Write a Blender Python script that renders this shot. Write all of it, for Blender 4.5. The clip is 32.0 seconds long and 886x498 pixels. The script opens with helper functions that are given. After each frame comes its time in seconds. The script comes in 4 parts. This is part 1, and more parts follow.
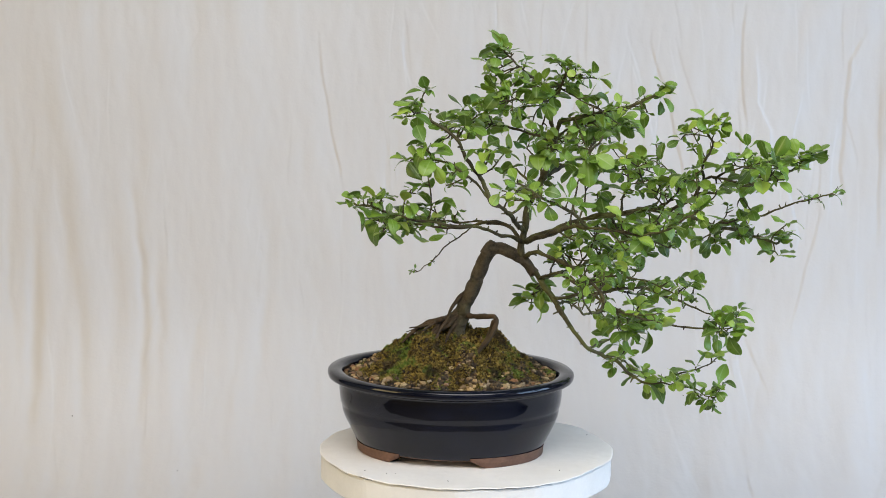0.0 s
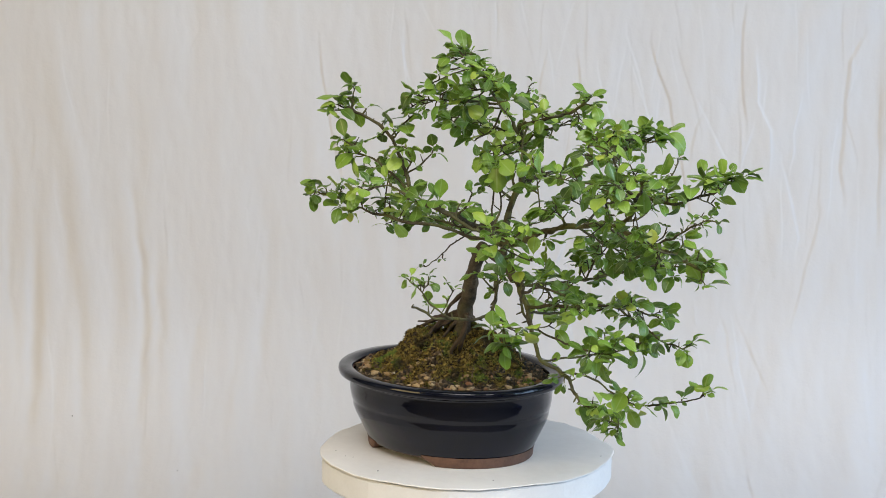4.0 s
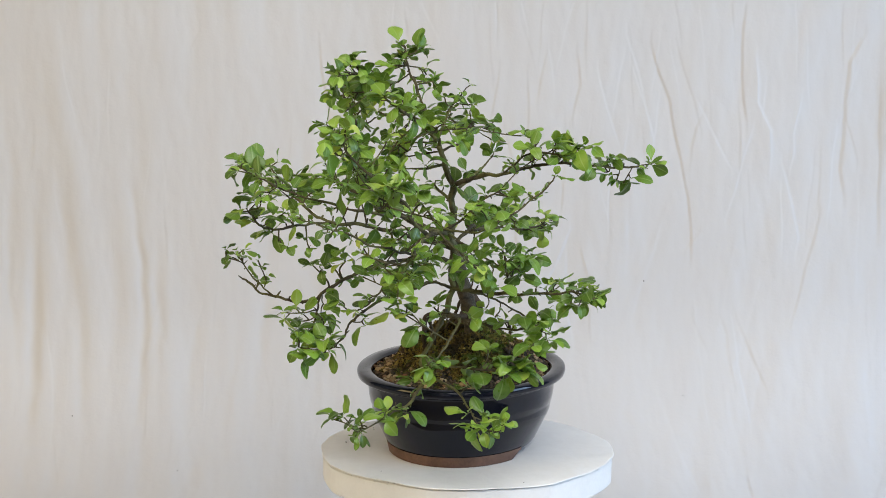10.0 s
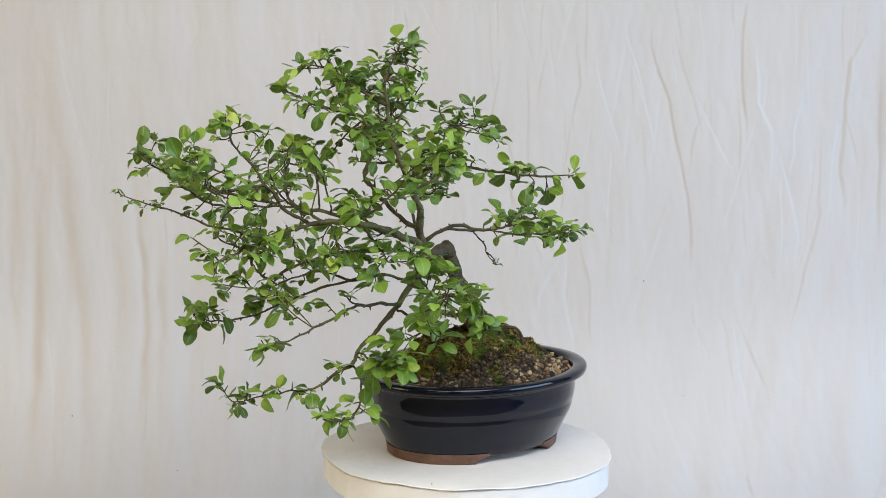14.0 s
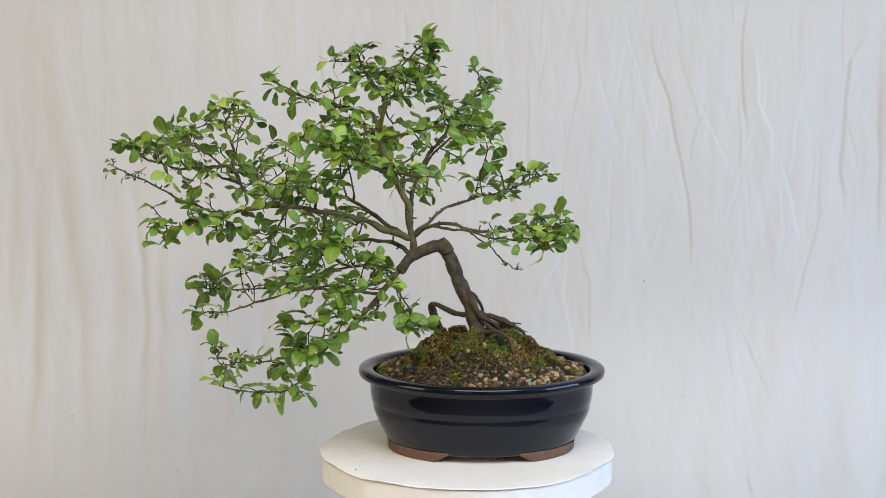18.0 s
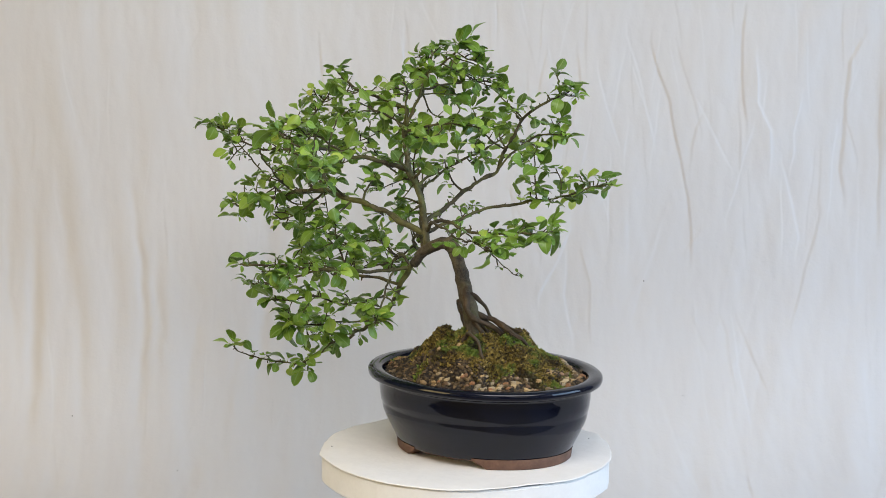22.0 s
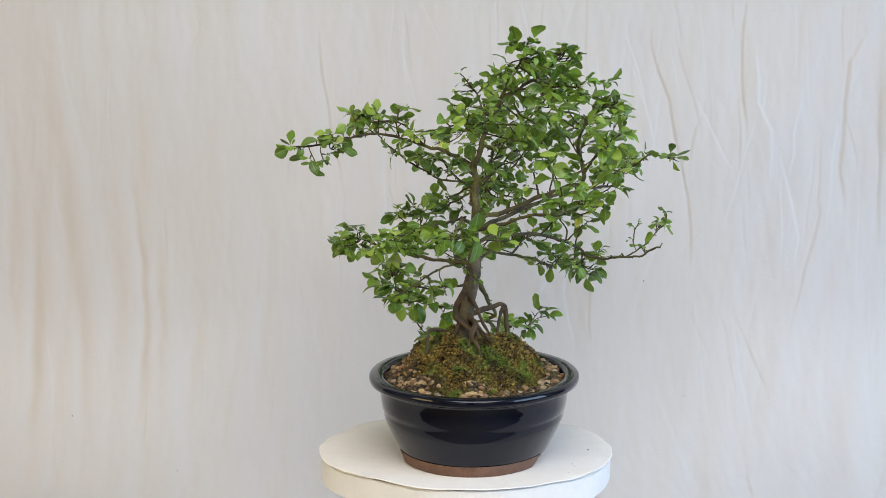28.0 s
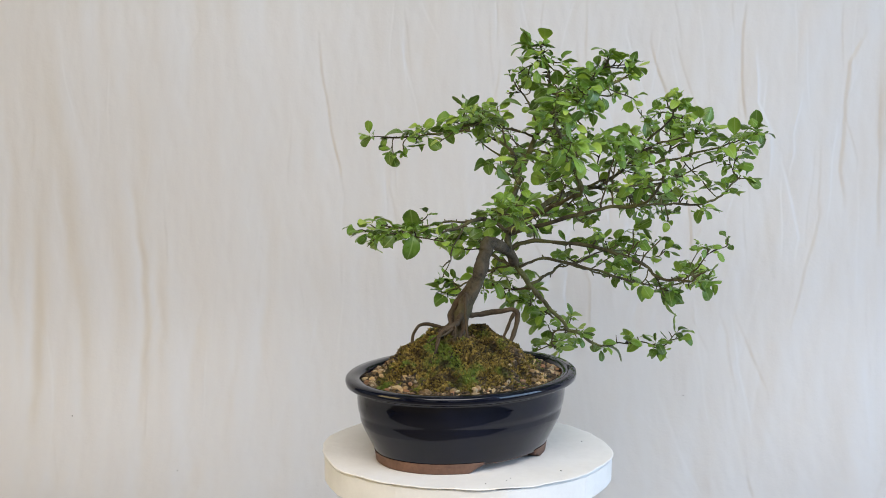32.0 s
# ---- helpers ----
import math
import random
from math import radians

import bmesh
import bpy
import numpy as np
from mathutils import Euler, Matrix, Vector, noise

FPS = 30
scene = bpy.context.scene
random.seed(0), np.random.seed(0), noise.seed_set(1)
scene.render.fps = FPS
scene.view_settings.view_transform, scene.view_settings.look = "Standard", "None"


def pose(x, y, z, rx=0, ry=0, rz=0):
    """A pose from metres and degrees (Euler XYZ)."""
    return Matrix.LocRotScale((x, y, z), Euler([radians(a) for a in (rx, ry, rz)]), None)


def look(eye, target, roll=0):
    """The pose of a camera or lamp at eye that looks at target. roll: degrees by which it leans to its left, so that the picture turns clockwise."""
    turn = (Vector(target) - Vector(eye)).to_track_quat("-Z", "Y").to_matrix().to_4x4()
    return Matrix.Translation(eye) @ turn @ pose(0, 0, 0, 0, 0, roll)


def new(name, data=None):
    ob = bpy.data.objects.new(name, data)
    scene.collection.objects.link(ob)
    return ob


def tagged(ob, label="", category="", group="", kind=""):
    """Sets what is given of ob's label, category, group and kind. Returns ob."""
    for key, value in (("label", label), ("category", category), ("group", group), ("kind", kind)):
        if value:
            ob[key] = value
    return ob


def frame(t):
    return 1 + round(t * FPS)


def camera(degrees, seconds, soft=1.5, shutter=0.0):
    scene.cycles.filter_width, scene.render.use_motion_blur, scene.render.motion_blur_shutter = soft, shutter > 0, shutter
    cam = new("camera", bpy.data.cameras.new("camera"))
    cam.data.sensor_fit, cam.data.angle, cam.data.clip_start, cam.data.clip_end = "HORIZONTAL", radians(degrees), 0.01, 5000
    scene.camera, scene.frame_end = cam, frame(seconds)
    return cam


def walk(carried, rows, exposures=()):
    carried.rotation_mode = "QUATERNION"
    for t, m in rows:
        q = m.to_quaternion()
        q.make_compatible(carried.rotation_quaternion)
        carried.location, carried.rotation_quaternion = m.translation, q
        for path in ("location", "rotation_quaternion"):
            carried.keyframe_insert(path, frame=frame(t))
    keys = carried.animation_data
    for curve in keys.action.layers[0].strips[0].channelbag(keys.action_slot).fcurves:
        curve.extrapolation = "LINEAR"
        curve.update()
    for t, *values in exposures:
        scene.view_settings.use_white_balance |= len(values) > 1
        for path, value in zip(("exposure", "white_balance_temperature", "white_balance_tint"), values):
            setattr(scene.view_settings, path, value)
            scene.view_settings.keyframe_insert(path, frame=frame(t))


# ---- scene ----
# One still camera looks at a bonsai that turns slowly on a round stand.
# Heights: the floor is at 0, the cloth-covered table at TABLE, the stand's top at TOP.
TABLE, TOP = 0.69, 0.86
SECONDS = 32.0
cam = camera(25.1, SECONDS, soft=0.6)
EYE = Vector((0.0, -2.1, TOP + 0.562))
VIEW = look(EYE, EYE + Vector((-0.0125, 0.98686, -0.16109)), 0.32)
walk(cam, [(0.0, VIEW), (SECONDS, VIEW)], [(0.0, 0.0), (SECONDS, 0.0)])


def turned(t):
    """Degrees by which the stand has turned at t seconds (clockwise seen from above)."""
    u = t / SECONDS
    return -9.501 * t - 21.4 * u * (u - 1.0)


# ---- light ----
world = bpy.data.worlds.new("daylight")
scene.world = world
world.use_nodes = True
wn = world.node_tree.nodes
sky = wn.new("ShaderNodeTexSky")
sky.sky_type, sky.sun_disc = "NISHITA", False
sky.sun_elevation, sky.sun_rotation = radians(42), radians(70)
wn["Background"].inputs["Strength"].default_value = 0.06
world.node_tree.links.new(sky.outputs[0], wn["Background"].inputs["Color"])


def lamp(name, eye, target, sx, sy, power, colour):
    data = bpy.data.lights.new(name, "AREA")
    data.shape, data.size, data.size_y, data.energy, data.color = "RECTANGLE", sx, sy, power, colour
    ob = new(name, data)
    ob.matrix_world = look(eye, target)
    return ob


# cool daylight through the right side window
lamp("window_light_right", (2.40, -0.9, 1.7), (0.0, -0.9, 1.7), 1.9, 1.3, 56, (0.47, 0.70, 1.0))
# unseen warm fill, added to tint the left side
lamp("window_light_left", (-2.40, -1.5, 1.70), (0.0, -1.5, 1.60), 1.5, 1.2, 32, (1.0, 0.75, 0.31))

# unseen overhead fill, added to brighten the paper and the leaf tops
lamp("roof_window_light", (0.3, -1.90, 2.64), (0.3, -1.90, 0.0), 2.1, 1.7, 84, (1.0, 0.97, 0.935))


# ---- materials ----
def material(name):
    m = bpy.data.materials.new(name)
    m.use_nodes = True
    n, l = m.node_tree.nodes, m.node_tree.links
    return m, n, l, n["Principled BSDF"]


def mixed(n, l, fac, a, b):
    mix = n.new("ShaderNodeMix")
    mix.data_type = "RGBA"
    for s, v in ((mix.inputs[0], fac), (mix.inputs[6], a), (mix.inputs[7], b)):
        if hasattr(v, "links"):
            l.new(v, s)
        else:
            s.default_value = (*v, 1.0) if isinstance(v, tuple) else v
    return mix.outputs[2]


def noisy(n, l, scale, detail=4.0, rough=0.55, coord="Object"):
    tc, tex = n.new("ShaderNodeTexCoord"), n.new("ShaderNodeTexNoise")
    tex.inputs["Scale"].default_value, tex.inputs["Detail"].default_value = scale, detail
    tex.inputs["Roughness"].default_value = rough
    l.new(tc.outputs[coord], tex.inputs["Vector"])
    return tex.outputs["Fac"]


def ranged(n, l, value, lo, hi, a=0.0, b=1.0):
    r = n.new("ShaderNodeMapRange")
    l.new(value, r.inputs[0])
    for i, v in enumerate((lo, hi, a, b)):
        r.inputs[i + 1].default_value = v
    return r.outputs[0]


def bumped(n, l, bsdf, height, strength, distance):
    b = n.new("ShaderNodeBump")
    b.inputs["Strength"].default_value, b.inputs["Distance"].default_value = strength, distance
    l.new(height, b.inputs["Height"])
    l.new(b.outputs[0], bsdf.inputs["Normal"])


def plain(name, dark, light, rough, scale, bump=0.0, dist=0.001, metal=0.0, lo=0.35, hi=0.65):
    """A surface with two close colours mixed by noise at two scales, and fine relief."""
    m, n, l, p = material(name)
    big, fine = noisy(n, l, scale, 5), noisy(n, l, scale * 9, 3)
    both = n.new("ShaderNodeMath")
    both.operation = "ADD"
    l.new(ranged(n, l, big, lo, hi, 0.0, 0.7), both.inputs[0])
    l.new(ranged(n, l, fine, lo, hi, 0.0, 0.3), both.inputs[1])
    l.new(mixed(n, l, both.outputs[0], dark, light), p.inputs["Base Color"])
    p.inputs["Roughness"].default_value, p.inputs["Metallic"].default_value = rough, metal
    if bump:
        bumped(n, l, p, fine, bump, dist)
    return m


def cloth_material():
    m, n, l, p = material("unbleached_cotton")
    stain, grain = noisy(n, l, 1.6, 3), noisy(n, l, 260, 2)
    base = mixed(n, l, ranged(n, l, stain, 0.3, 0.7), (0.548, 0.529, 0.524), (0.606, 0.586, 0.580))
    l.new(base, p.inputs["Base Color"])
    p.inputs["Roughness"].default_value = 0.9
    p.inputs["Sheen Weight"].default_value = 0.15
    # slubs of the weave, fine wrinkles, and the threads
    relief = n.new("ShaderNodeMath")
    relief.operation = "MULTIPLY_ADD"
    l.new(noisy(n, l, 55, 5, 0.6), relief.inputs[0])
    relief.inputs[1].default_value = 2.6
    l.new(grain, relief.inputs[2])
    bumped(n, l, p, relief.outputs[0], 0.20, 0.0008)
    return m


def leaf_material():
    m, n, l, p = material("leaf")
    info, isl = n.new("ShaderNodeObjectInfo"), n.new("ShaderNodeNewGeometry")
    vein = noisy(n, l, 220, 3)
    add = n.new("ShaderNodeMath")
    add.operation = "ADD"
    l.new(info.outputs["Random"], add.inputs[0])
    l.new(isl.outputs["Random Per Island"], add.inputs[1])
    frac = n.new("ShaderNodeMath")
    frac.operation = "FRACT"
    l.new(add.outputs[0], frac.inputs[0])
    ramp = n.new("ShaderNodeValToRGB")
    e = ramp.color_ramp.elements
    e[0].position, e[0].color = 0.0, (0.022, 0.050, 0.007, 1)
    e[1].position, e[1].color = 1.0, (0.44, 0.50, 0.09, 1)
    for pos, c in ((0.33, (0.082, 0.166, 0.017, 1)), (0.62, (0.195, 0.325, 0.036, 1)), (0.87, (0.335, 0.455, 0.070, 1))):
        k = e.new(pos)
        k.color = c
    # the tufts differ as wholes, the leaves of a tuft a little less
    uv, split = n.new("ShaderNodeAttribute"), n.new("ShaderNodeSeparateXYZ")
    uv.attribute_name = "blade"
    l.new(uv.outputs["Vector"], split.inputs[0])
    tint, tuft, both = n.new("ShaderNodeSeparateColor"), n.new("ShaderNodeMath"), n.new("ShaderNodeMath")
    both.operation = "MULTIPLY_ADD"
    l.new(info.outputs["Color"], tint.inputs[0])
    l.new(tint.outputs[0], tuft.inputs[0])
    l.new(split.outputs[2], tuft.inputs[1])
    l.new(frac.outputs[0], both.inputs[0])
    both.inputs[1].default_value = 0.49
    l.new(tuft.outputs[0], both.inputs[2])
    l.new(both.outputs[0], ramp.inputs[0])
    spot = noisy(n, l, 60, 3)
    col = mixed(n, l, ranged(n, l, vein, 0.35, 0.75, 0.0, 0.30), ramp.outputs[0], (0.22, 0.33, 0.07))
    col = mixed(n, l, ranged(n, l, spot, 0.66, 0.80, 0.0, 0.5), col, (0.24, 0.20, 0.04))
    # the pale midrib and side veins follow the blade
    across, slope, saw, dist = (n.new("ShaderNodeMath") for _ in range(4))
    across.operation, slope.operation, saw.operation, dist.operation = "ABSOLUTE", "MULTIPLY_ADD", "PINGPONG", "MINIMUM"
    l.new(split.outputs[0], across.inputs[0])
    l.new(across.outputs[0], slope.inputs[0])
    slope.inputs[1].default_value = -0.30
    l.new(split.outputs[1], slope.inputs[2])
    l.new(slope.outputs[0], saw.inputs[0])
    saw.inputs[1].default_value = 0.075
    side = ranged(n, l, saw.outputs[0], 0.0, 0.075, 0.06, 1.0)
    l.new(across.outputs[0], dist.inputs[0])
    l.new(side, dist.inputs[1])
    rib = ranged(n, l, across.outputs[0], 0.03, 0.12, 0.4, 0.0)
    col = mixed(n, l, rib, col, (0.33, 0.43, 0.16))
    l.new(col, p.inputs["Base Color"])
    l.new(ranged(n, l, vein, 0.3, 0.7, 0.26, 0.42), p.inputs["Roughness"])
    p.inputs["Specular IOR Level"].default_value = 0.45
    bumped(n, l, p, ranged(n, l, dist.outputs[0], 0.0, 0.35), 0.20, 0.0010)
    tr, mx = n.new("ShaderNodeBsdfTranslucent"), n.new("ShaderNodeMixShader")
    l.new(mixed(n, l, 0.5, col, (0.30, 0.46, 0.05)), tr.inputs[0])
    mx.inputs[0].default_value = 0.17
    l.new(p.outputs[0], mx.inputs[1])
    l.new(tr.outputs[0], mx.inputs[2])
    l.new(mx.outputs[0], n["Material Output"].inputs[0])
    return m


def moss_material():
    """Moss in patches of ochre, brown and bright green, varied from frond to frond."""
    m, n, l, p = material("moss")
    isl = n.new("ShaderNodeNewGeometry")
    ramp = n.new("ShaderNodeValToRGB")
    e = ramp.color_ramp.elements
    e[0].position, e[0].color = 0.0, (0.022, 0.016, 0.006, 1)
    e[1].position, e[1].color = 1.0, (0.36, 0.26, 0.060, 1)
    for pos, c in ((0.3, (0.105, 0.072, 0.014, 1)), (0.6, (0.195, 0.140, 0.026, 1)), (0.85, (0.27, 0.185, 0.040, 1))):
        e.new(pos).color = c
    l.new(isl.outputs["Random Per Island"], ramp.inputs[0])
    col = mixed(n, l, ranged(n, l, noisy(n, l, 34, 3), 0.50, 0.62, 0.0, 0.8), ramp.outputs[0], (0.115, 0.190, 0.024))
    brown = n.new("ShaderNodeMapping")
    tc, tex = n.new("ShaderNodeTexCoord"), n.new("ShaderNodeTexNoise")
    brown.inputs["Location"].default_value = (0.31, 0.17, 0.05)
    tex.inputs["Scale"].default_value = 42
    l.new(tc.outputs["Object"], brown.inputs[0])
    l.new(brown.outputs[0], tex.inputs["Vector"])
    col = mixed(n, l, ranged(n, l, tex.outputs["Fac"], 0.54, 0.64, 0.0, 0.8), col, (0.026, 0.016, 0.008))
    l.new(col, p.inputs["Base Color"])
    p.inputs["Roughness"].default_value = 0.9
    return m


def bark_material(name, dark, light, moss):
    m, n, l, p = material(name)
    coarse, fine = noisy(n, l, 70, 6, 0.65), noisy(n, l, 420, 4)
    # dark tone follows the bump's hollows: crevice shade is put into the colour
    col = mixed(n, l, ranged(n, l, coarse, 0.35, 0.65), dark, light)
    col = mixed(n, l, ranged(n, l, noisy(n, l, 38, 4), 0.46, 0.62, 0.0, 0.85), col, moss)
    col = mixed(n, l, ranged(n, l, fine, 0.3, 0.75, 0.0, 0.45), col, light)
    l.new(col, p.inputs["Base Color"])
    p.inputs["Roughness"].default_value = 0.8
    bumped(n, l, p, coarse, 1.0, 0.006)
    return m


def glaze_material():
    m, n, l, p = material("dark_glaze")
    run = noisy(n, l, 24, 4)
    l.new(mixed(n, l, ranged(n, l, run, 0.35, 0.7), (0.0022, 0.0028, 0.0070), (0.0050, 0.0066, 0.0165)), p.inputs["Base Color"])
    l.new(ranged(n, l, noisy(n, l, 60, 4), 0.3, 0.8, 0.05, 0.12), p.inputs["Roughness"])
    p.inputs["IOR"].default_value = 1.41
    wave = n.new("ShaderNodeMath")
    wave.operation = "ADD"
    l.new(noisy(n, l, 14, 2), wave.inputs[0])
    l.new(ranged(n, l, noisy(n, l, 160, 2), 0, 1, 0, 0.06), wave.inputs[1])
    bumped(n, l, p, wave.outputs[0], 0.35, 0.004)
    return m


def varied(name, colours, rough, scale, bump, dist):
    """A material whose colour goes from piece to piece."""
    m, n, l, p = material(name)
    info, isl = n.new("ShaderNodeObjectInfo"), n.new("ShaderNodeNewGeometry")
    add, frac = n.new("ShaderNodeMath"), n.new("ShaderNodeMath")
    add.operation, frac.operation = "ADD", "FRACT"
    l.new(info.outputs["Random"], add.inputs[0])
    l.new(isl.outputs["Random Per Island"], add.inputs[1])
    l.new(add.outputs[0], frac.inputs[0])
    ramp = n.new("ShaderNodeValToRGB")
    e = ramp.color_ramp.elements
    e[0].color, e[1].color = (*colours[0], 1), (*colours[-1], 1)
    for i, c in enumerate(colours[1:-1]):
        e.new((i + 1) / (len(colours) - 1)).color = (*c, 1)
    l.new(frac.outputs[0], ramp.inputs[0])
    grain = noisy(n, l, scale, 4)
    l.new(mixed(n, l, ranged(n, l, grain, 0.35, 0.7, 0.0, 0.5), ramp.outputs[0], colours[0]), p.inputs["Base Color"])
    p.inputs["Roughness"].default_value = rough
    bumped(n, l, p, grain, bump, dist)
    return m


CLOTH = cloth_material()
WALL = plain("wall_paint", (0.43, 0.43, 0.43), (0.50, 0.50, 0.50), 0.85, 6, 0.2)
DARK = plain("slab_black", (0.012, 0.012, 0.014), (0.02, 0.02, 0.022), 0.7, 8, 0.1)
FLOOR = plain("floor_boards", (0.17, 0.155, 0.135), (0.24, 0.22, 0.19), 0.55, 12, 0.2)
FOAM = plain("white_foam", (0.72, 0.715, 0.70), (0.80, 0.795, 0.78), 0.7, 60, 0.25, 0.001)
TAPE = plain("white_tape", (0.73, 0.72, 0.705), (0.79, 0.78, 0.765), 0.75, 30, 0.3, 0.001)
PAPER = plain("white_paper", (0.75, 0.725, 0.70), (0.83, 0.805, 0.78), 0.6, 9, 0.35, 0.0025)
CABLE = plain("white_plastic", (0.72, 0.71, 0.68), (0.78, 0.77, 0.74), 0.4, 40)
GLAZE = glaze_material()
CLAY = plain("terracotta", (0.085, 0.043, 0.028), (0.185, 0.095, 0.060), 0.7, 45, 0.4, 0.0008)
LEAF = leaf_material()
BARK = bark_material("bark", (0.008, 0.006, 0.004), (0.118, 0.090, 0.054), (0.078, 0.072, 0.026))
TWIG = bark_material("twig_bark", (0.012, 0.009, 0.005), (0.090, 0.072, 0.032), (0.120, 0.122, 0.030))
LIMB = bark_material("mossy_bark", (0.016, 0.014, 0.006), (0.125, 0.108, 0.047), (0.150, 0.156, 0.038))
ROOT = bark_material("root_bark", (0.014, 0.008, 0.004), (0.095, 0.060, 0.031), (0.050, 0.036, 0.015))
LINT = plain("dark_lint", (0.12, 0.11, 0.10), (0.18, 0.17, 0.16), 0.9, 300)
SOIL = plain("soil", (0.009, 0.007, 0.005), (0.035, 0.023, 0.014), 0.95, 120, 0.8, 0.003)
MOSS = moss_material()
STONE = varied("gravel", [(0.07, 0.042, 0.020), (0.40, 0.26, 0.115), (0.52, 0.35, 0.155), (0.12, 0.075, 0.037), (0.33, 0.15, 0.065), (0.34, 0.28, 0.19), (0.58, 0.43, 0.23), (0.22, 0.16, 0.095)], 0.7, 260, 0.5, 0.001)
GRIT = varied("grit", [(0.012, 0.009, 0.006), (0.035, 0.024, 0.013), (0.14, 0.090, 0.042), (0.02, 0.014, 0.008), (0.26, 0.17, 0.08)], 0.85, 300, 0.5, 0.001)
PLASTIC = plain("grey_plastic", (0.55, 0.55, 0.55), (0.62, 0.62, 0.62), 0.5, 30)


# ---- mesh helpers ----
def mesh_of(name, verts, faces, mat, smooth=True):
    me = bpy.data.meshes.new(name)
    me.from_pydata([tuple(v) for v in verts], [], [tuple(f) for f in faces])
    me.materials.append(mat)
    if smooth:
        me.shade_smooth()
    me.update()
    return me


def part(name, bm, mat, parent, label=""):
    """Links a bmesh or a mesh as one part under a thing or a part."""
    if isinstance(bm, bmesh.types.BMesh):
        me = bpy.data.meshes.new(name)
        bmesh.ops.recalc_face_normals(bm, faces=bm.faces)
        bm.to_mesh(me)
        bm.free()
        me.materials.append(mat)
        me.shade_smooth()
    else:
        me = bm
    ob = new(name, me)
    ob.parent = parent
    return tagged(ob, label)


def block(x0, x1, y0, y1, z0, z1, bevel=0.0):
    bm = bmesh.new()
    bmesh.ops.create_cube(bm, size=1.0)
    bmesh.ops.scale(bm, vec=(x1 - x0, y1 - y0, z1 - z0), verts=bm.verts)
    bmesh.ops.translate(bm, vec=((x0 + x1) / 2, (y0 + y1) / 2, (z0 + z1) / 2), verts=bm.verts)
    if bevel:
        bmesh.ops.bevel(bm, geom=bm.edges[:], offset=bevel, segments=2, affect="EDGES")
    return bm


def lathe(profile, steps=96, wobble=0.0, close=False):
    """Rings of (a, b, z) ovals joined into one skin. wobble: unevenness of the rings."""
    verts, faces = [], []
    for a, b, z in profile:
        for i in range(steps):
            w = 2 * math.pi * i / steps
            k = 1 + wobble * noise.noise((math.cos(w) * 2, math.sin(w) * 2, z * 30))
            verts.append((a * k * math.cos(w), b * k * math.sin(w), z))
    rings = len(profile)
    for r in range(rings - 1):
        for i in range(steps):
            j = (i + 1) % steps
            faces.append((r * steps + i, r * steps + j, (r + 1) * steps + j, (r + 1) * steps + i))
    if close:
        faces.append(tuple(range(steps))[::-1])
        faces.append(tuple(range((rings - 1) * steps, rings * steps)))
    return verts, faces


def smooth_path(points, per=6, wiggle=0.0, seed=0.0):
    """A soft curve through the points, as (place, share of the way)."""
    p = [Vector(q) for q in points]
    p = [p[0] * 2 - p[1]] + p + [p[-1] * 2 - p[-2]]
    out = []
    n = len(points) - 1
    for i in range(1, len(p) - 2):
        for k in range(per):
            t = k / per
            a, b, c, d = p[i - 1], p[i], p[i + 1], p[i + 2]
            q = 0.5 * (2 * b + (c - a) * t + (2 * a - 5 * b + 4 * c - d) * t * t + (3 * b - a - 3 * c + d) * t ** 3)
            out.append((q, (i - 1 + t) / n))
    out.append((p[-2], 1.0))
    if wiggle:
        out = [(q + wiggle * (noise.noise_vector(q * 45 + Vector((seed, 0, 0))) + 0.45 * noise.noise_vector(q * 150 + Vector((0, seed, 0)))) * (0 if u in (0.0, 1.0) else 1), u) for q, u in out]
    return out


def tube(points, r0, r1, sides=7, per=6, wiggle=0.0, seed=0.0, lumps=0.0, power=1.0, blunt=False):
    """A tapered, slightly lumpy limb along a path: verts and faces."""
    way = smooth_path(points, per, wiggle, seed)
    verts, faces = [], []
    up = Vector((0.3, 0.2, 1.0))
    for i, (q, u) in enumerate(way):
        d = (way[min(i + 1, len(way) - 1)][0] - way[max(i - 1, 0)][0]).normalized()
        s = d.cross(up)
        if s.length < 1e-3:
            s = d.cross(Vector((1, 0, 0)))
        s.normalize()
        up = s.cross(d)
        r = r0 + (r1 - r0) * u ** power
        for k in range(sides):
            w = 2 * math.pi * k / sides
            o = math.cos(w) * s + math.sin(w) * up
            rr = r * (1 + lumps * noise.noise((q + o * r) * 90 + Vector((seed, seed, 0))))
            verts.append(q + o * rr)
        if i:
            b = (i - 1) * sides
            for k in range(sides):
                j = (k + 1) % sides
                faces.append((b + k, b + j, b + sides + j, b + sides + k))
    faces.append(tuple(range(sides))[::-1])
    faces.append(tuple(range(len(verts) - sides, len(verts))))
    return verts, faces, way


# ---- the room ----
def structure(name, bm, mat, label, category):
    ob = part(name, bm, mat, None, label)
    return tagged(ob, "", category, kind="structure")


def joined(*blocks):
    """One bmesh out of several."""
    out = bmesh.new()
    for bm in blocks:
        me = bpy.data.meshes.new("piece")
        bm.to_mesh(me)
        bm.free()
        out.from_mesh(me)
        bpy.data.meshes.remove(me)
    return out


def side_wall(name, x0, x1, y0, y1, z0, z1):
    """A side wall with a lamp opening from y0 to y1 and z0 to z1."""
    bm = joined(block(x0, x1, -3.4, y0, 0, 2.6), block(x0, x1, y1, 1.3, 0, 2.6),
                block(x0, x1, y0, y1, 0, z0), block(x0, x1, y0, y1, z1, 2.6))
    structure(name, bm, WALL, "plain pale grey side wall with an opening for a lamp", "wall")


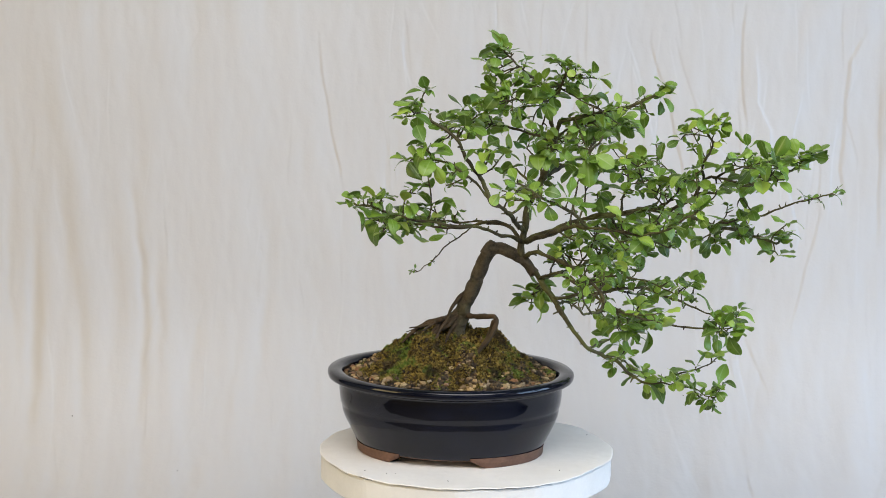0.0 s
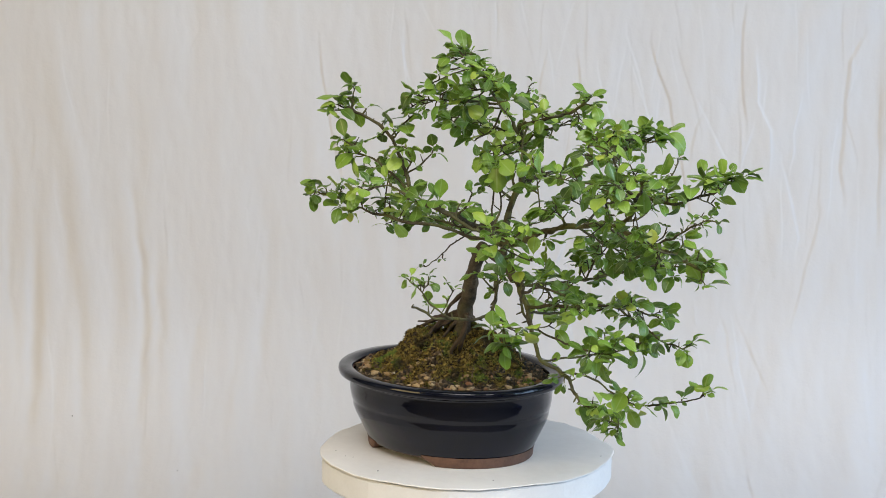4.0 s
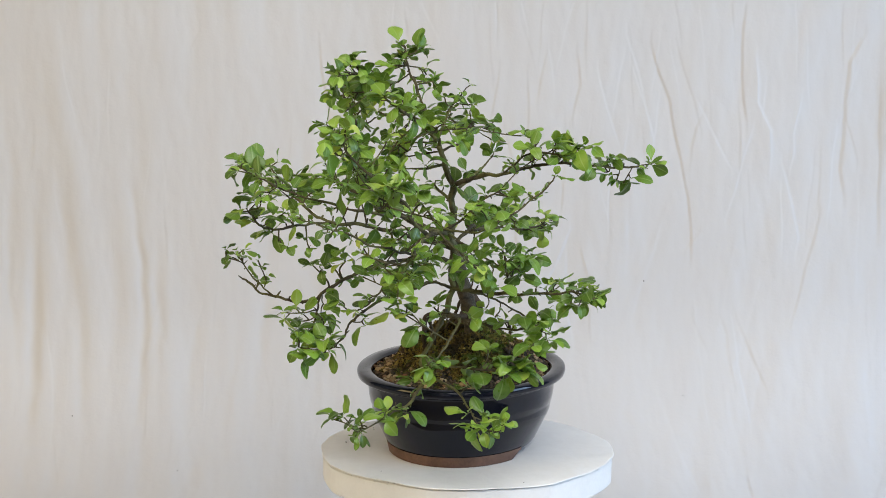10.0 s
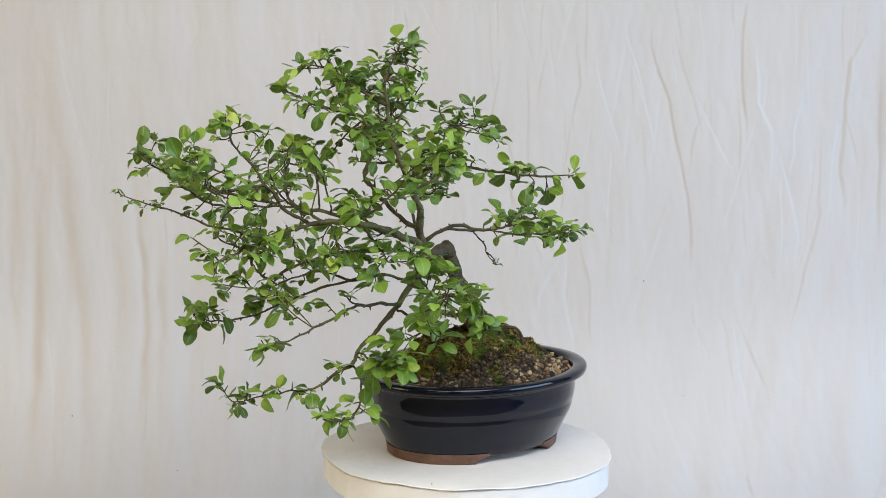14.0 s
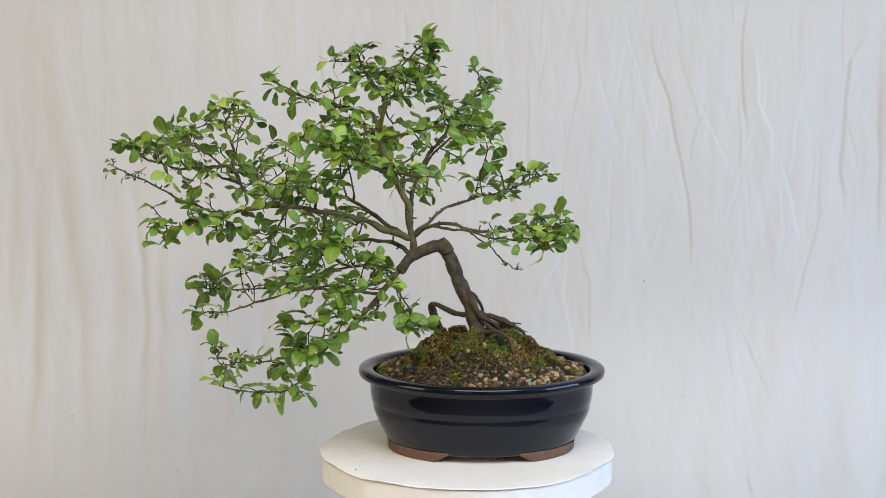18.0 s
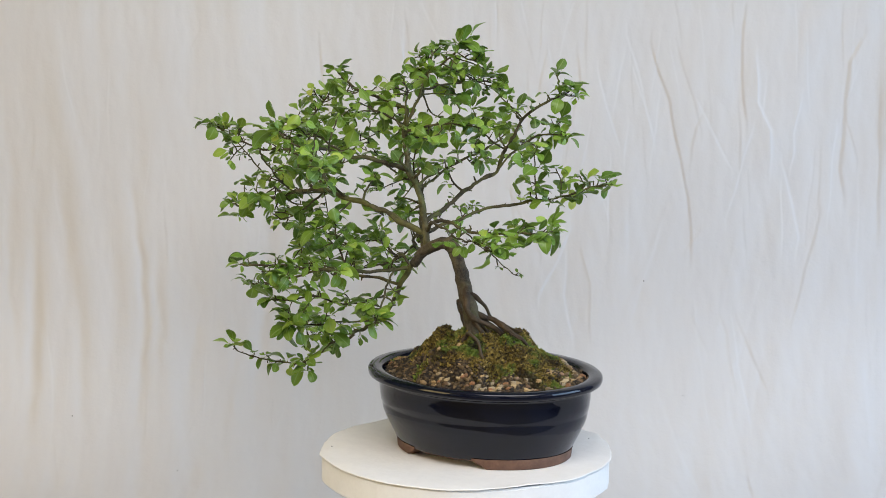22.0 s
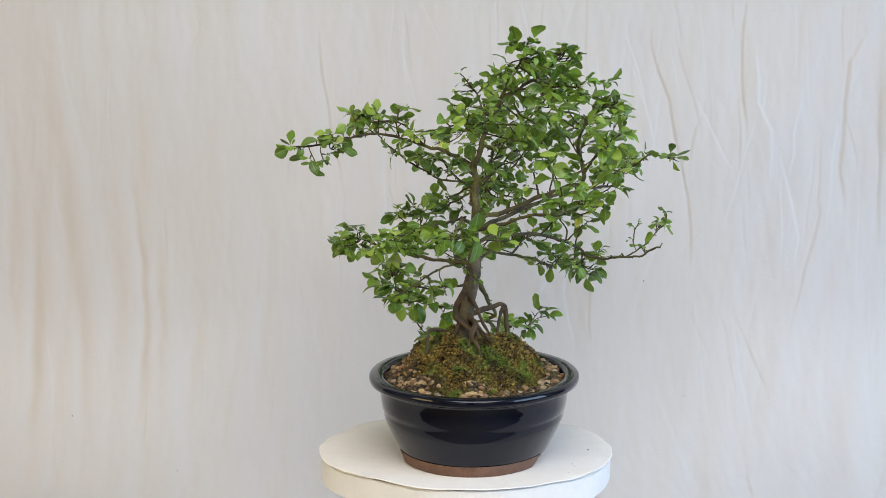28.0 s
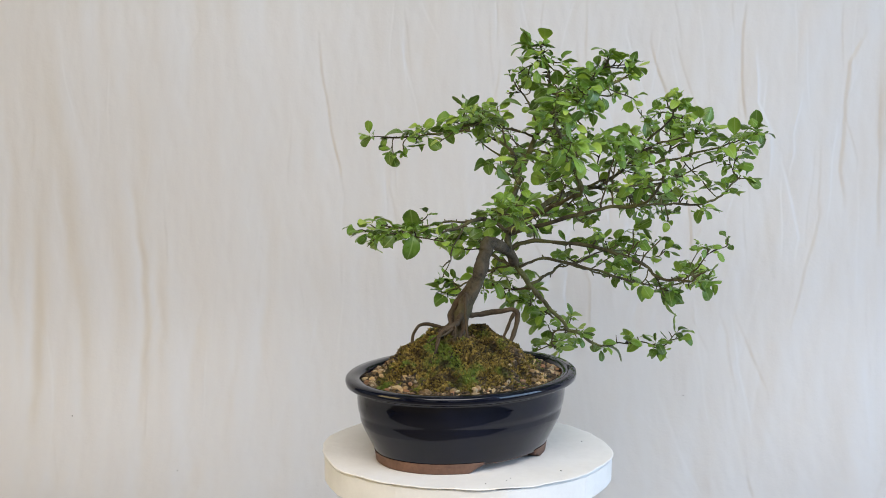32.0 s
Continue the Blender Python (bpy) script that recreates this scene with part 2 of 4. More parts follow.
def window(name, x, y0, y1, z0, z1):
    frame_bm = joined(block(x - 0.03, x + 0.03, y0, y0 + 0.05, z0, z1), block(x - 0.03, x + 0.03, y1 - 0.05, y1, z0, z1),
                      block(x - 0.03, x + 0.03, y0 + 0.05, y1 - 0.05, z0, z0 + 0.05), block(x - 0.03, x + 0.03, y0 + 0.05, y1 - 0.05, z1 - 0.05, z1))
    structure(name, frame_bm, CABLE, "white frame round the lamp opening in the side wall", "window")


def build_room():
    structure("floor", block(-2.5, 2.5, -3.5, 1.4, -0.1, 0.0), FLOOR, "pale wooden floor of the plain room", "floor")
    # the hole in the ceiling is added to let the overhead fill through
    roof = joined(block(-2.5, -0.8, -3.5, 1.4, 2.6, 2.7), block(1.4, 2.5, -3.5, 1.4, 2.6, 2.7), block(-0.8, 1.4, -3.5, -2.8, 2.6, 2.7), block(-0.8, 1.4, -1.0, 1.4, 2.6, 2.7))
    structure("ceiling", roof, WALL, "plain pale grey ceiling with an opening added for the overhead lamp", "ceiling")
    structure("wall_north", block(-2.5, 2.5, 1.3, 1.4, 0.0, 2.6), WALL, "plain pale grey wall behind the hung cloth", "wall")
    side_wall("wall_east", 2.4, 2.5, -1.9, 0.1, 1.0, 2.4)
    side_wall("wall_west", -2.5, -2.4, -2.3, -0.7, 1.1, 2.4)
    window("window_1", 2.45, -1.9, 0.1, 1.0, 2.4)
    # unseen frame, added round the opening of the warm left fill
    window("fill_frame_left", -2.45, -2.3, -0.7, 1.1, 2.4)
    bm = joined(block(-2.5, -0.30, -3.5, -3.4, 0, 2.6), block(0.34, 2.5, -3.5, -3.4, 0, 2.6), block(-0.30, 0.34, -3.5, -3.4, 2.1, 2.6))
    structure("wall_south", bm, WALL, "plain pale grey wall with a gap for the dark slab", "wall")
    # unseen dark slab, added so that the pot's glaze mirrors a black patch
    structure("dark_slab", block(-0.30, 0.34, -3.48, -3.44, 0.0, 2.1), DARK, "dark slab added behind the camera for the glaze to mirror", "door")


build_room()


# ---- the hung cloth and the table under it ----
def crease(x, z, points, width, depth):
    """The heights of one sharp crease that runs down through places (x, z: arrays)."""
    pts = sorted((q[1], q[0]) for q in points)
    zs, xs = np.array([q[0] for q in pts]), np.array([q[1] for q in pts])
    off = x - np.interp(z, zs, xs) + 0.0008 * np.sin(z * 70.0 + xs[0] * 50)
    fade = np.clip((z - zs[0] + 0.02) / 0.04, 0, 1) * np.clip((zs[-1] + 0.02 - z) / 0.04, 0, 1)
    off = off if (len(points) + int(xs[0] * 1000)) % 2 else -off
    steep, soft = np.exp(-(np.minimum(off, 0) / (0.65 * width)) ** 2), np.exp(-np.maximum(off, 0) / (5 * width))
    return 0.95 * depth * fade * steep * soft


# creases of the pulled sheet: the places (x, z) that each runs through, width, depth
CREASES = [
    ([(0.21, 1.28), (0.233, 1.205), (0.25, 1.13)], 0.0028, -0.0008),
    ([(0.239, 1.269), (0.251, 1.228), (0.265, 1.191), (0.284, 1.1), (0.294, 1.062), (0.3, 0.985)], 0.0034, -0.0017),
    ([(0.312, 1.176), (0.303, 1.157), (0.296, 1.13), (0.294, 1.1)], 0.0034, -0.0011),
    ([(0.304, 1.195), (0.326, 1.15), (0.354, 1.1)], 0.0026, -0.0007),
    ([(0.363, 1.311), (0.36, 1.259), (0.36, 1.229), (0.368, 1.165)], 0.0030, -0.0018),
    ([(0.38, 1.251), (0.383, 1.191), (0.401, 1.154), (0.402, 1.101)], 0.0040, 0.0016),
    ([(0.522, 1.282), (0.501, 1.245), (0.498, 1.177), (0.495, 1.101), (0.501, 1.063)], 0.0060, -0.0026),
    ([(0.44, 1.192), (0.433, 1.15), (0.433, 1.124), (0.428, 1.101)], 0.0030, 0.0012),
    ([(0.42, 1.109), (0.437, 1.055), (0.446, 1.009), (0.443, 0.986)], 0.0040, -0.0014),
    ([(0.544, 1.215), (0.548, 1.01)], 0.0060, -0.0018),
    ([(0.313, 1.016), (0.295, 0.989)], 0.0030, 0.0010),
]
# those of its lower right, and those behind the tree
CREASES += [
    ([(0.339, 0.904), (0.349, 0.877), (0.359, 0.798)], 0.0034, -0.0010),
    ([(0.38, 0.853), (0.391, 0.83), (0.403, 0.799)], 0.0034, -0.0012),
    ([(0.302, 0.9), (0.313, 0.876), (0.325, 0.853)], 0.0030, -0.0007),
    ([(0.362, 0.9), (0.374, 0.869), (0.387, 0.838)], 0.0032, -0.0009),
    ([(-0.202, 1.266), (-0.197, 1.225), (-0.187, 1.157), (-0.174, 1.097)], 0.0032, -0.0016),
    ([(-0.359, 1.28), (-0.372, 1.258)], 0.0026, -0.0008),
    ([(0.14, 1.019), (0.12, 0.968), (0.098, 0.925)], 0.0036, -0.0016),
    ([(0.154, 0.992), (0.166, 0.945), (0.168, 0.875)], 0.0032, 0.0010),
    ([(0.135, 0.992), (0.132, 0.93), (0.144, 0.867)], 0.0034, -0.0011),
    ([(0.034, 1.324), (0.036, 1.279)], 0.0026, -0.0009),
    ([(0.101, 1.257), (0.09, 1.189)], 0.0028, -0.0011),
    ([(0.142, 1.254), (0.146, 1.212), (0.137, 1.167)], 0.0030, -0.0015),
    ([(0.172, 1.235), (0.184, 1.183), (0.204, 1.13)], 0.0026, -0.0009),
    ([(-0.087, 1.278), (-0.083, 1.218)], 0.0026, -0.0009),
]
# more such creases, finer, mostly on the upper half and at the lower right
crng = random.Random(12)
for _ in range(60):
    cx, cz, cl = crng.uniform(-0.12, 0.58), crng.uniform(1.0, 1.34), crng.uniform(0.04, 0.13)
    lean = crng.gauss(0.05, 0.16)
    CREASES.append(([(cx, cz + cl / 2), (cx + lean * cl, cz - cl / 2)], crng.uniform(0.0018, 0.0028), -crng.uniform(0.0003, 0.0009)))
for _ in range(26):
    cx, cz, cl = crng.uniform(0.20, 0.60), crng.uniform(0.62, 1.02), crng.uniform(0.06, 0.20)
    lean = crng.gauss(-0.12, 0.2)
    CREASES.append(([(cx, cz + cl / 2), (cx + lean * cl, cz - cl / 2)], crng.uniform(0.003, 0.009), crng.uniform(-0.0016, 0.0010)))
for _ in range(70):
    cx, cz, cl = crng.uniform(-0.66, -0.10), crng.uniform(0.66, 1.22), crng.uniform(0.03, 0.11)
    lean = crng.gauss(0.0, 0.15)
    CREASES.append(([(cx, cz + cl / 2), (cx + lean * cl, cz - cl / 2)], crng.uniform(0.0018, 0.0045), crng.uniform(-0.0006, 0.0005)))
# soft hanging folds at the left: x and the height at which each begins
FOLDS = [(-0.611, 1.065), (-0.583, 1.034), (-0.545, 1.104), (-0.521, 0.964), (-0.48, 1.065), (-0.452, 1.081), (-0.411, 1.066), (-0.376, 0.973), (-0.454, 0.807), (-0.585, 0.838), (-0.316, 0.867), (-0.271, 1.005)]


def cloth_height(x, z):
    h = 0.006 * noise.noise((x * 3.0, z * 0.7, 3.0)) + 0.0016 * noise.noise((x * 14.0, z * 1.8, 8.0))
    left = max(0.0, min(1.0, 0.15 - x * 1.4))
    right = max(0.0, min(1.0, x * 1.6))
    h += left * 0.0030 * noise.noise((x * 30.0 + z * 2, z * 3.0, 1.0)) + right * 0.0050 * noise.noise((x * 22.0 - z * 5, z * 4.0, 6.0))
    h += 0.0008 * noise.noise((x * 46.0, z * 9.0, 5.0)) + 0.0003 * noise.noise((x * 110.0, z * 40.0, 2.0)) + 0.0004 * noise.noise((x * 60.0 + z * 12, z * 22.0, 4.0))
    for i, (fx, fz) in enumerate(FOLDS):
        wide = 0.007 + 0.007 * ((i * 7) % 5) / 5
        off = x - fx + 0.026 * noise.noise((z * 3.6, i * 3.7, 0.0)) + 0.004 * noise.noise((z * 22.0, i * 2.1, 5.0))
        if abs(off) < 3 * wide:
            fade = max(0.0, min(1.0, (fz - z) / 0.18 + 0.35)) * max(0.0, min(1.0, (z - TABLE - 0.03) / 0.12))
            h -= (0.0019 + 0.0020 * ((i * 3) % 4) / 3) * (0.6 + 0.8 * abs(noise.noise((z * 6.0, i * 1.3, 2.0)))) * fade * math.exp(-(off / wide) ** 2)
    return h


BACK, BEND = 0.55, 0.24
DROP = 2.2 - TABLE - BEND
ARC = BEND * math.pi / 2


def on_cloth(x, s, lift=0.0):
    """The place on the sheet at x, s metres along it from its top edge."""
    h = cloth_height(x, 2.2 - s) + lift
    return bent(x, s, h)


def bent(x, s, h):
    """The place at a height h off the sheet's middle surface, which curves onto the table."""
    if s <= DROP:
        return (x, BACK - h, 2.2 - s)
    if s <= DROP + ARC:
        w = (s - DROP) / BEND
        return (x, BACK - BEND + (BEND - h) * math.cos(w), TABLE + BEND - (BEND - h) * math.sin(w))
    return (x, BACK - BEND - (s - DROP - ARC), TABLE + 0.003 + 0.25 * abs(h))


def build_cloth():
    """A cotton sheet that hangs from the top and runs forward over the table."""
    verts, faces = [], []
    fine, side = 1060, 40
    cols = fine + 2 * side
    xs = [-1.15 + 0.47 * i / side for i in range(side)] + [-0.68 + 1.30 * i / fine for i in range(fine)] + [0.62 + 0.53 * i / side for i in range(side + 1)]
    ways = [0.84 * k / 30 for k in range(30)] + [0.84 + (DROP - 0.84) * k / 230 for k in range(230)]
    ways += [DROP + ARC * k / 120 for k in range(121)] + [DROP + ARC + 0.58 * k / 30 for k in range(1, 31)]
    flat, along = np.meshgrid(np.array(xs), 2.2 - np.array(ways))
    heights = np.zeros(flat.shape)
    for c in CREASES:
        heights += crease(flat, along, *c)
    for r, s in enumerate(ways):
        verts.extend(bent(x, s, cloth_height(x, 2.2 - s) + k) for x, k in zip(xs, heights[r].tolist()))
    n = cols + 1
    for r in range(len(ways) - 1):
        for i in range(cols):
            faces.append((r * n + i, r * n + i + 1, (r + 1) * n + i + 1, (r + 1) * n + i))
    me = mesh_of("backdrop_cloth", verts, faces, CLOTH)
    ob = new("backdrop_cloth", me)
    tagged(ob, "creased unbleached cotton sheet hung as a backdrop over the table", "cloth")
    rail = new("curtain_rail")
    tagged(rail, "plain rail that carries the hung cotton sheet", "rail")
    rail.location = (0, 0.556, 2.2)
    v, f, _ = tube([(-1.25, 0, 0), (0, 0, 0), (1.25, 0, 0)], 0.012, 0.012, 10, 2)
    part("rod", mesh_of("rod", v, f, PLASTIC), PLASTIC, rail)
    for x in (-1.2, 1.2):
        v, f, _ = tube([(x, 0, 0), (x, 0.4, 0.02), (x, 0.742, 0.02)], 0.009, 0.009, 8, 3)
        part("bracket", mesh_of("bracket", v, f, PLASTIC), PLASTIC, rail)


def build_table():
    table = new("table")
    table.location = (0, -0.1, 0)
    tagged(table, "plain table wholly covered by the cotton sheet", "table")
    part("tabletop", block(-0.9, 0.9, -0.17, 0.5, TABLE - 0.03, TABLE - 0.002, 0.004), FLOOR, table)
    for x in (-0.84, 0.84):
        for y in (-0.12, 0.44):
            part("leg", block(x - 0.03, x + 0.03, y - 0.03, y + 0.03, 0.0, TABLE - 0.03, 0.004), FLOOR, table)


def build_lint():
    """A few dark specks of lint that cling to the hung cloth."""
    rng = random.Random(3)
    for x, s in ((-0.5283, 1.446), (-0.3776, 1.537), (0.2378, 1.252), (0.2907, 1.409)):
        bm = bmesh.new()
        bmesh.ops.create_icosphere(bm, subdivisions=1, radius=0.0009)
        for v in bm.verts:
            v.co = Vector((v.co.x * 1.3, v.co.y * 0.5, v.co.z)) * (1 + 0.5 * noise.noise(v.co * 900))
        ob = part("lint_speck", bm, LINT, None)
        ob.matrix_world = pose(*on_cloth(x, s, 0.0004), 0, rng.uniform(0, 180), 0)
        tagged(ob, "tiny grey speck of lint on the hung cloth", "lint", "specks on the cloth")


build_cloth()
build_table()
build_lint()


# ---- the turning stand ----
# the hand-cut rim: corners at uneven angles, straight cuts between them
CORNERS = [2 * math.pi * (k + 0.55 * math.sin(k * 2.3)) / 15 for k in range(15)]


def rim(w):
    """The stand's radius at an angle."""
    w = (w - CORNERS[0]) % (2 * math.pi)
    marks = [c - CORNERS[0] for c in CORNERS] + [2 * math.pi]
    k = next(i for i in range(15) if w <= marks[i + 1] + 1e-9)
    half = (marks[k + 1] - marks[k]) / 2
    cut = math.cos(half) / math.cos(w - marks[k] - half)
    return 0.1585 * (0.68 + 0.32 * cut) * (1 + 0.008 * noise.noise((math.cos(w) * 1.6, math.sin(w) * 1.6, 0.4)))


def build_stand():
    """A white foam drum with a slightly uneven sheet of paper on it, on a small motor base."""
    base = new("turntable_base")
    base.location = (0, 0, TABLE + 0.006)
    tagged(base, "white motor base of the turntable on the cloth", "turntable base")
    h = TOP - 0.034 - (TABLE + 0.006)
    v, f = lathe([(0.09, 0.09, 0.0), (0.095, 0.095, 0.004), (0.095, 0.095, h - 0.03), (0.088, 0.088, h - 0.02), (0.05, 0.05, h - 0.018), (0.05, 0.05, h)], 48, 0, True)
    part("housing", mesh_of("housing", v, f, CABLE), CABLE, base)
    cable = new("power_cable")
    tagged(cable, "white power cable lying on the cloth", "cable")
    v, f, _ = tube([(0.085, -0.05, 0.715), (0.115, -0.08, 0.74), (0.14, -0.09, 0.748), (0.165, -0.085, 0.735), (0.20, -0.06, 0.70), (0.30, -0.02, 0.699), (0.60, 0.02, 0.699)], 0.0035, 0.0035, 8, 8)
    part("cord", mesh_of("cord", v, f, CABLE), CABLE, cable)
    stand = new("round_stand")
    tagged(stand, "round white foam stand topped with wrinkled paper", "stand")
    n = 240

    def ring_of(profile):
        """Rings of (share of the rim's radius, height) round the hand-cut outline."""
        verts, faces = [], []
        for share, z in profile:
            for i in range(n):
                w = 2 * math.pi * i / n
                verts.append((share * rim(w) * math.cos(w), share * rim(w) * math.sin(w), z))
        for r in range(len(profile) - 1):
            for i in range(n):
                j = (i + 1) % n
                faces.append((r * n + i, r * n + j, (r + 1) * n + j, (r + 1) * n + i))
        faces += [tuple(range(n))[::-1], tuple(range((len(profile) - 1) * n, len(profile) * n))]
        return verts, faces

    v, f = ring_of([(0.93, -0.0315), (0.985, -0.031), (0.993, -0.029), (0.993, -0.006), (0.985, -0.0026)])
    part("drum", mesh_of("drum", v, f, FOAM, False), FOAM, stand, "white foam drum cut by hand with flat facets")
    rng = random.Random(17)
    start = 0.2
    while start < 2 * math.pi + 0.1:  # strips of tape round the drum's side, each with its own ragged ends
        span = rng.uniform(0.7, 1.15)
        bm = bmesh.new()
        steps, last = 22, None
        top, low = rng.uniform(-0.0048, -0.0030), rng.uniform(-0.0300, -0.0270)
        for i in range(steps + 1):
            w = start + span * i / steps
            k = rim(w) * 0.993
            rag = 0.0009 * noise.noise((w * 14, start, 0.0))
            ring = [bm.verts.new(((k + o) * math.cos(w), (k + o) * math.sin(w), z)) for o, z in
                    ((0.00025 + rag * 0.1, top + rag), (0.00025 - rag * 0.1, low + rag * 2), (-0.0004, low + rag * 2), (-0.0004, top + rag))]
            if last:
                for a in range(4):
                    bm.faces.new((last[a], last[(a + 1) % 4], ring[(a + 1) % 4], ring[a]))
            else:
                bm.faces.new(ring)
            last = ring
        bm.faces.new(last[::-1])
        part("tape_strip", bm, TAPE, stand, "strip of white paper tape").data.shade_flat()
        start += span - 0.02
    verts, faces = [], []
    shares = [0.0, 0.25, 0.44, 0.56, 0.65, 0.74, 0.81, 0.87, 0.92, 0.95, 0.975, 0.99, 1.0, 1.0]
    for r, share in enumerate(shares):
        for i in range(n):
            w = 2 * math.pi * i / n
            c, d = math.cos(w), math.sin(w)
            edge = share ** 6
            k = share * (rim(w) + edge * (0.0010 + 0.0016 * noise.noise((c * 6, d * 6, 2.0)) + 0.0022 * max(0.0, noise.noise((c * 15, d * 15, 4.0)) - 0.25)))
            z = (0.0005 * noise.noise((k * c * 30, k * d * 30, 1)) + 0.0007 * abs(noise.noise((k * c * 22 + 4, k * d * 22, 6)))) * share ** 2
            lift = (max(0.0, share - 0.86) / 0.14) ** 2 * (0.0016 * noise.noise((c * 4, d * 4, 7)) + 0.0005 * noise.noise((c * 14, d * 14, 3)) - 0.0006)
            verts.append((k * c, k * d, z + lift - (0.0007 if r == len(shares) - 1 else 0.0)))
    for r in range(len(shares) - 1):
        for i in range(n):
            j = (i + 1) % n
            faces.append((r * n + i, r * n + j, (r + 1) * n + j, (r + 1) * n + i))
    part("paper_top", mesh_of("paper_top", verts, faces, PAPER), PAPER, stand, "wrinkled white paper disc with a ragged edge")
    return stand


STAND = build_stand()


def build_crumbs():
    """Soil crumbs fallen on the paper: each with its place on the stand."""
    rng = random.Random(8)
    out = []
    for r, w in ((0.142, 222), (0.134, 232), (0.128, 235), (0.133, 262), (0.147, 24), (0.131, 318)):
        bm = bmesh.new()
        bmesh.ops.create_icosphere(bm, subdivisions=1, radius=rng.uniform(0.0004, 0.0008))
        for v in bm.verts:
            v.co = Vector((v.co.x * 1.4, v.co.y, v.co.z * 0.7)) * (1 + 0.5 * noise.noise(v.co * 1100))
        ob = part("soil_crumb", bm, SOIL, None)
        tagged(ob, "tiny dark soil crumb on the white paper", "crumb", "crumbs on the paper")
        out.append((ob, pose(r * math.cos(radians(w)), r * math.sin(radians(w)), 0.0006, 0, 0, rng.uniform(0, 360))))
    return out


CRUMBS = build_crumbs()


# ---- the pot ----
POT_AT, POT_TURN = (-0.018, -0.0058), -12.0


def build_pot():
    pot = new("bonsai_pot")
    tagged(pot, "oval dark blue-black glazed bonsai pot with terracotta feet", "pot")
    outer = [(0.1005, 0.0785, 0.0090), (0.1022, 0.0803, 0.0115), (0.1052, 0.0832, 0.017), (0.1098, 0.0876, 0.026), (0.1156, 0.0937, 0.038), (0.1177, 0.0959, 0.0440), (0.1183, 0.0965, 0.0490), (0.1184, 0.0966, 0.0515), (0.1197, 0.0980, 0.0535),
             (0.1206, 0.0993, 0.061), (0.1210, 0.1000, 0.068), (0.1213, 0.1003, 0.0752), (0.1222, 0.1012, 0.0778), (0.1256, 0.1046, 0.0792), (0.1304, 0.1093, 0.0800), (0.1326, 0.1114, 0.0815), (0.1334, 0.1122, 0.0845),
             (0.1330, 0.1118, 0.0876), (0.1312, 0.1100, 0.0893), (0.1245, 0.1035, 0.0897), (0.1195, 0.0987, 0.0892), (0.1172, 0.0964, 0.0878), (0.1160, 0.0953, 0.083), (0.112, 0.091, 0.06), (0.100, 0.075, 0.022), (0.06, 0.045, 0.018)]
    v, f = lathe(outer, 128, 0.003)
    n = 128
    f.append(tuple(range(len(v) - n, len(v))))
    part("glazed_body", mesh_of("glazed_body", v, f, GLAZE), GLAZE, pot, "glossy dark blue-black glazed body with a rolled rim")
    v, f = lathe([(0.0, 0.0, 0.0075), (0.05, 0.04, 0.0075), (0.0985, 0.0765, 0.0078), (0.1000, 0.0780, 0.0088), (0.1004, 0.0784, 0.0105), (0.0995, 0.0775, 0.0125)], 128, 0.003)
    part("underside", mesh_of("underside", v, f, CLAY), CLAY, pot, "unglazed terracotta underside")
    for side in (0, math.pi):  # one broad foot wraps each end of the oval
        bm = bmesh.new()
        steps = 44
        half = radians(68)
        rings = []
        for i in range(steps + 1):
            w = side - half + 2 * half * i / steps
            edge = min(i, steps - i) / 3.0
            drop = min(1.0, edge)  # the foot's ends slope up to the belly
            c, s = math.cos(w), math.sin(w)
            low = 0.0085 * (1 - drop)
            ring = [bm.verts.new((a * c, b * s, z)) for a, b, z in
                    ((0.1028, 0.0808, 0.0115), (0.1020, 0.0800, 0.0088), (0.1012, 0.0790, low + 0.0012 * drop), (0.0998, 0.0776, low), (0.0880, 0.0660, low), (0.0870, 0.0650, 0.0088), (0.0880, 0.0660, 0.0115))]
            rings.append(ring)
        for i in range(steps):
            for k in range(6):
                bm.faces.new((rings[i][k], rings[i][k + 1], rings[i + 1][k + 1], rings[i + 1][k]))
        bm.faces.new(rings[0])
        bm.faces.new(rings[-1][::-1])
        part("foot", bm, CLAY, pot, "unglazed terracotta foot round the pot's end")
    for w, z in ((166.5, 0.013), (180.0, 0.007), (131.5, 0.007)):  # tiny chips in the feet
        bm = bmesh.new()
        bmesh.ops.create_icosphere(bm, subdivisions=1, radius=0.0007)
        bmesh.ops.scale(bm, vec=(0.6, 1.3, 0.9), verts=bm.verts)
        chip = part("chip", bm, PAPER, pot, "tiny white chip in the foot")
        chip.matrix_basis = pose(0.1013 * math.cos(radians(w)), 0.0793 * math.sin(radians(w)), z, 0, 0, w)
    return pot


POT = build_pot()


# ---- the soil, moss and gravel in the pot ----
def soil_height(x, y):
    """The mound's surface in the pot's space."""
    e = math.hypot(x / 0.1145, y / 0.094)
    ragged = 1 + 0.16 * noise.noise((x * 30, y * 30, 7.0)) + 0.08 * noise.noise((x * 75, y * 75, 2.0))
    hill = 1 / (1 + (math.hypot((x - 0.003) / 0.076, (y - 0.003) / 0.066) * ragged) ** 4.6)
    z = 0.0805 + 0.0430 * hill * max(0.0, 1 - 0.75 * e ** 6)
    lumps = 0.0100 * noise.noise((x * 44, y * 44, 0.5)) + 0.0070 * noise.noise((x * 105, y * 105, 3.5)) + 0.0030 * noise.noise((x * 240, y * 240, 1.5))
    return z + lumps * (0.35 + 0.9 * hill)


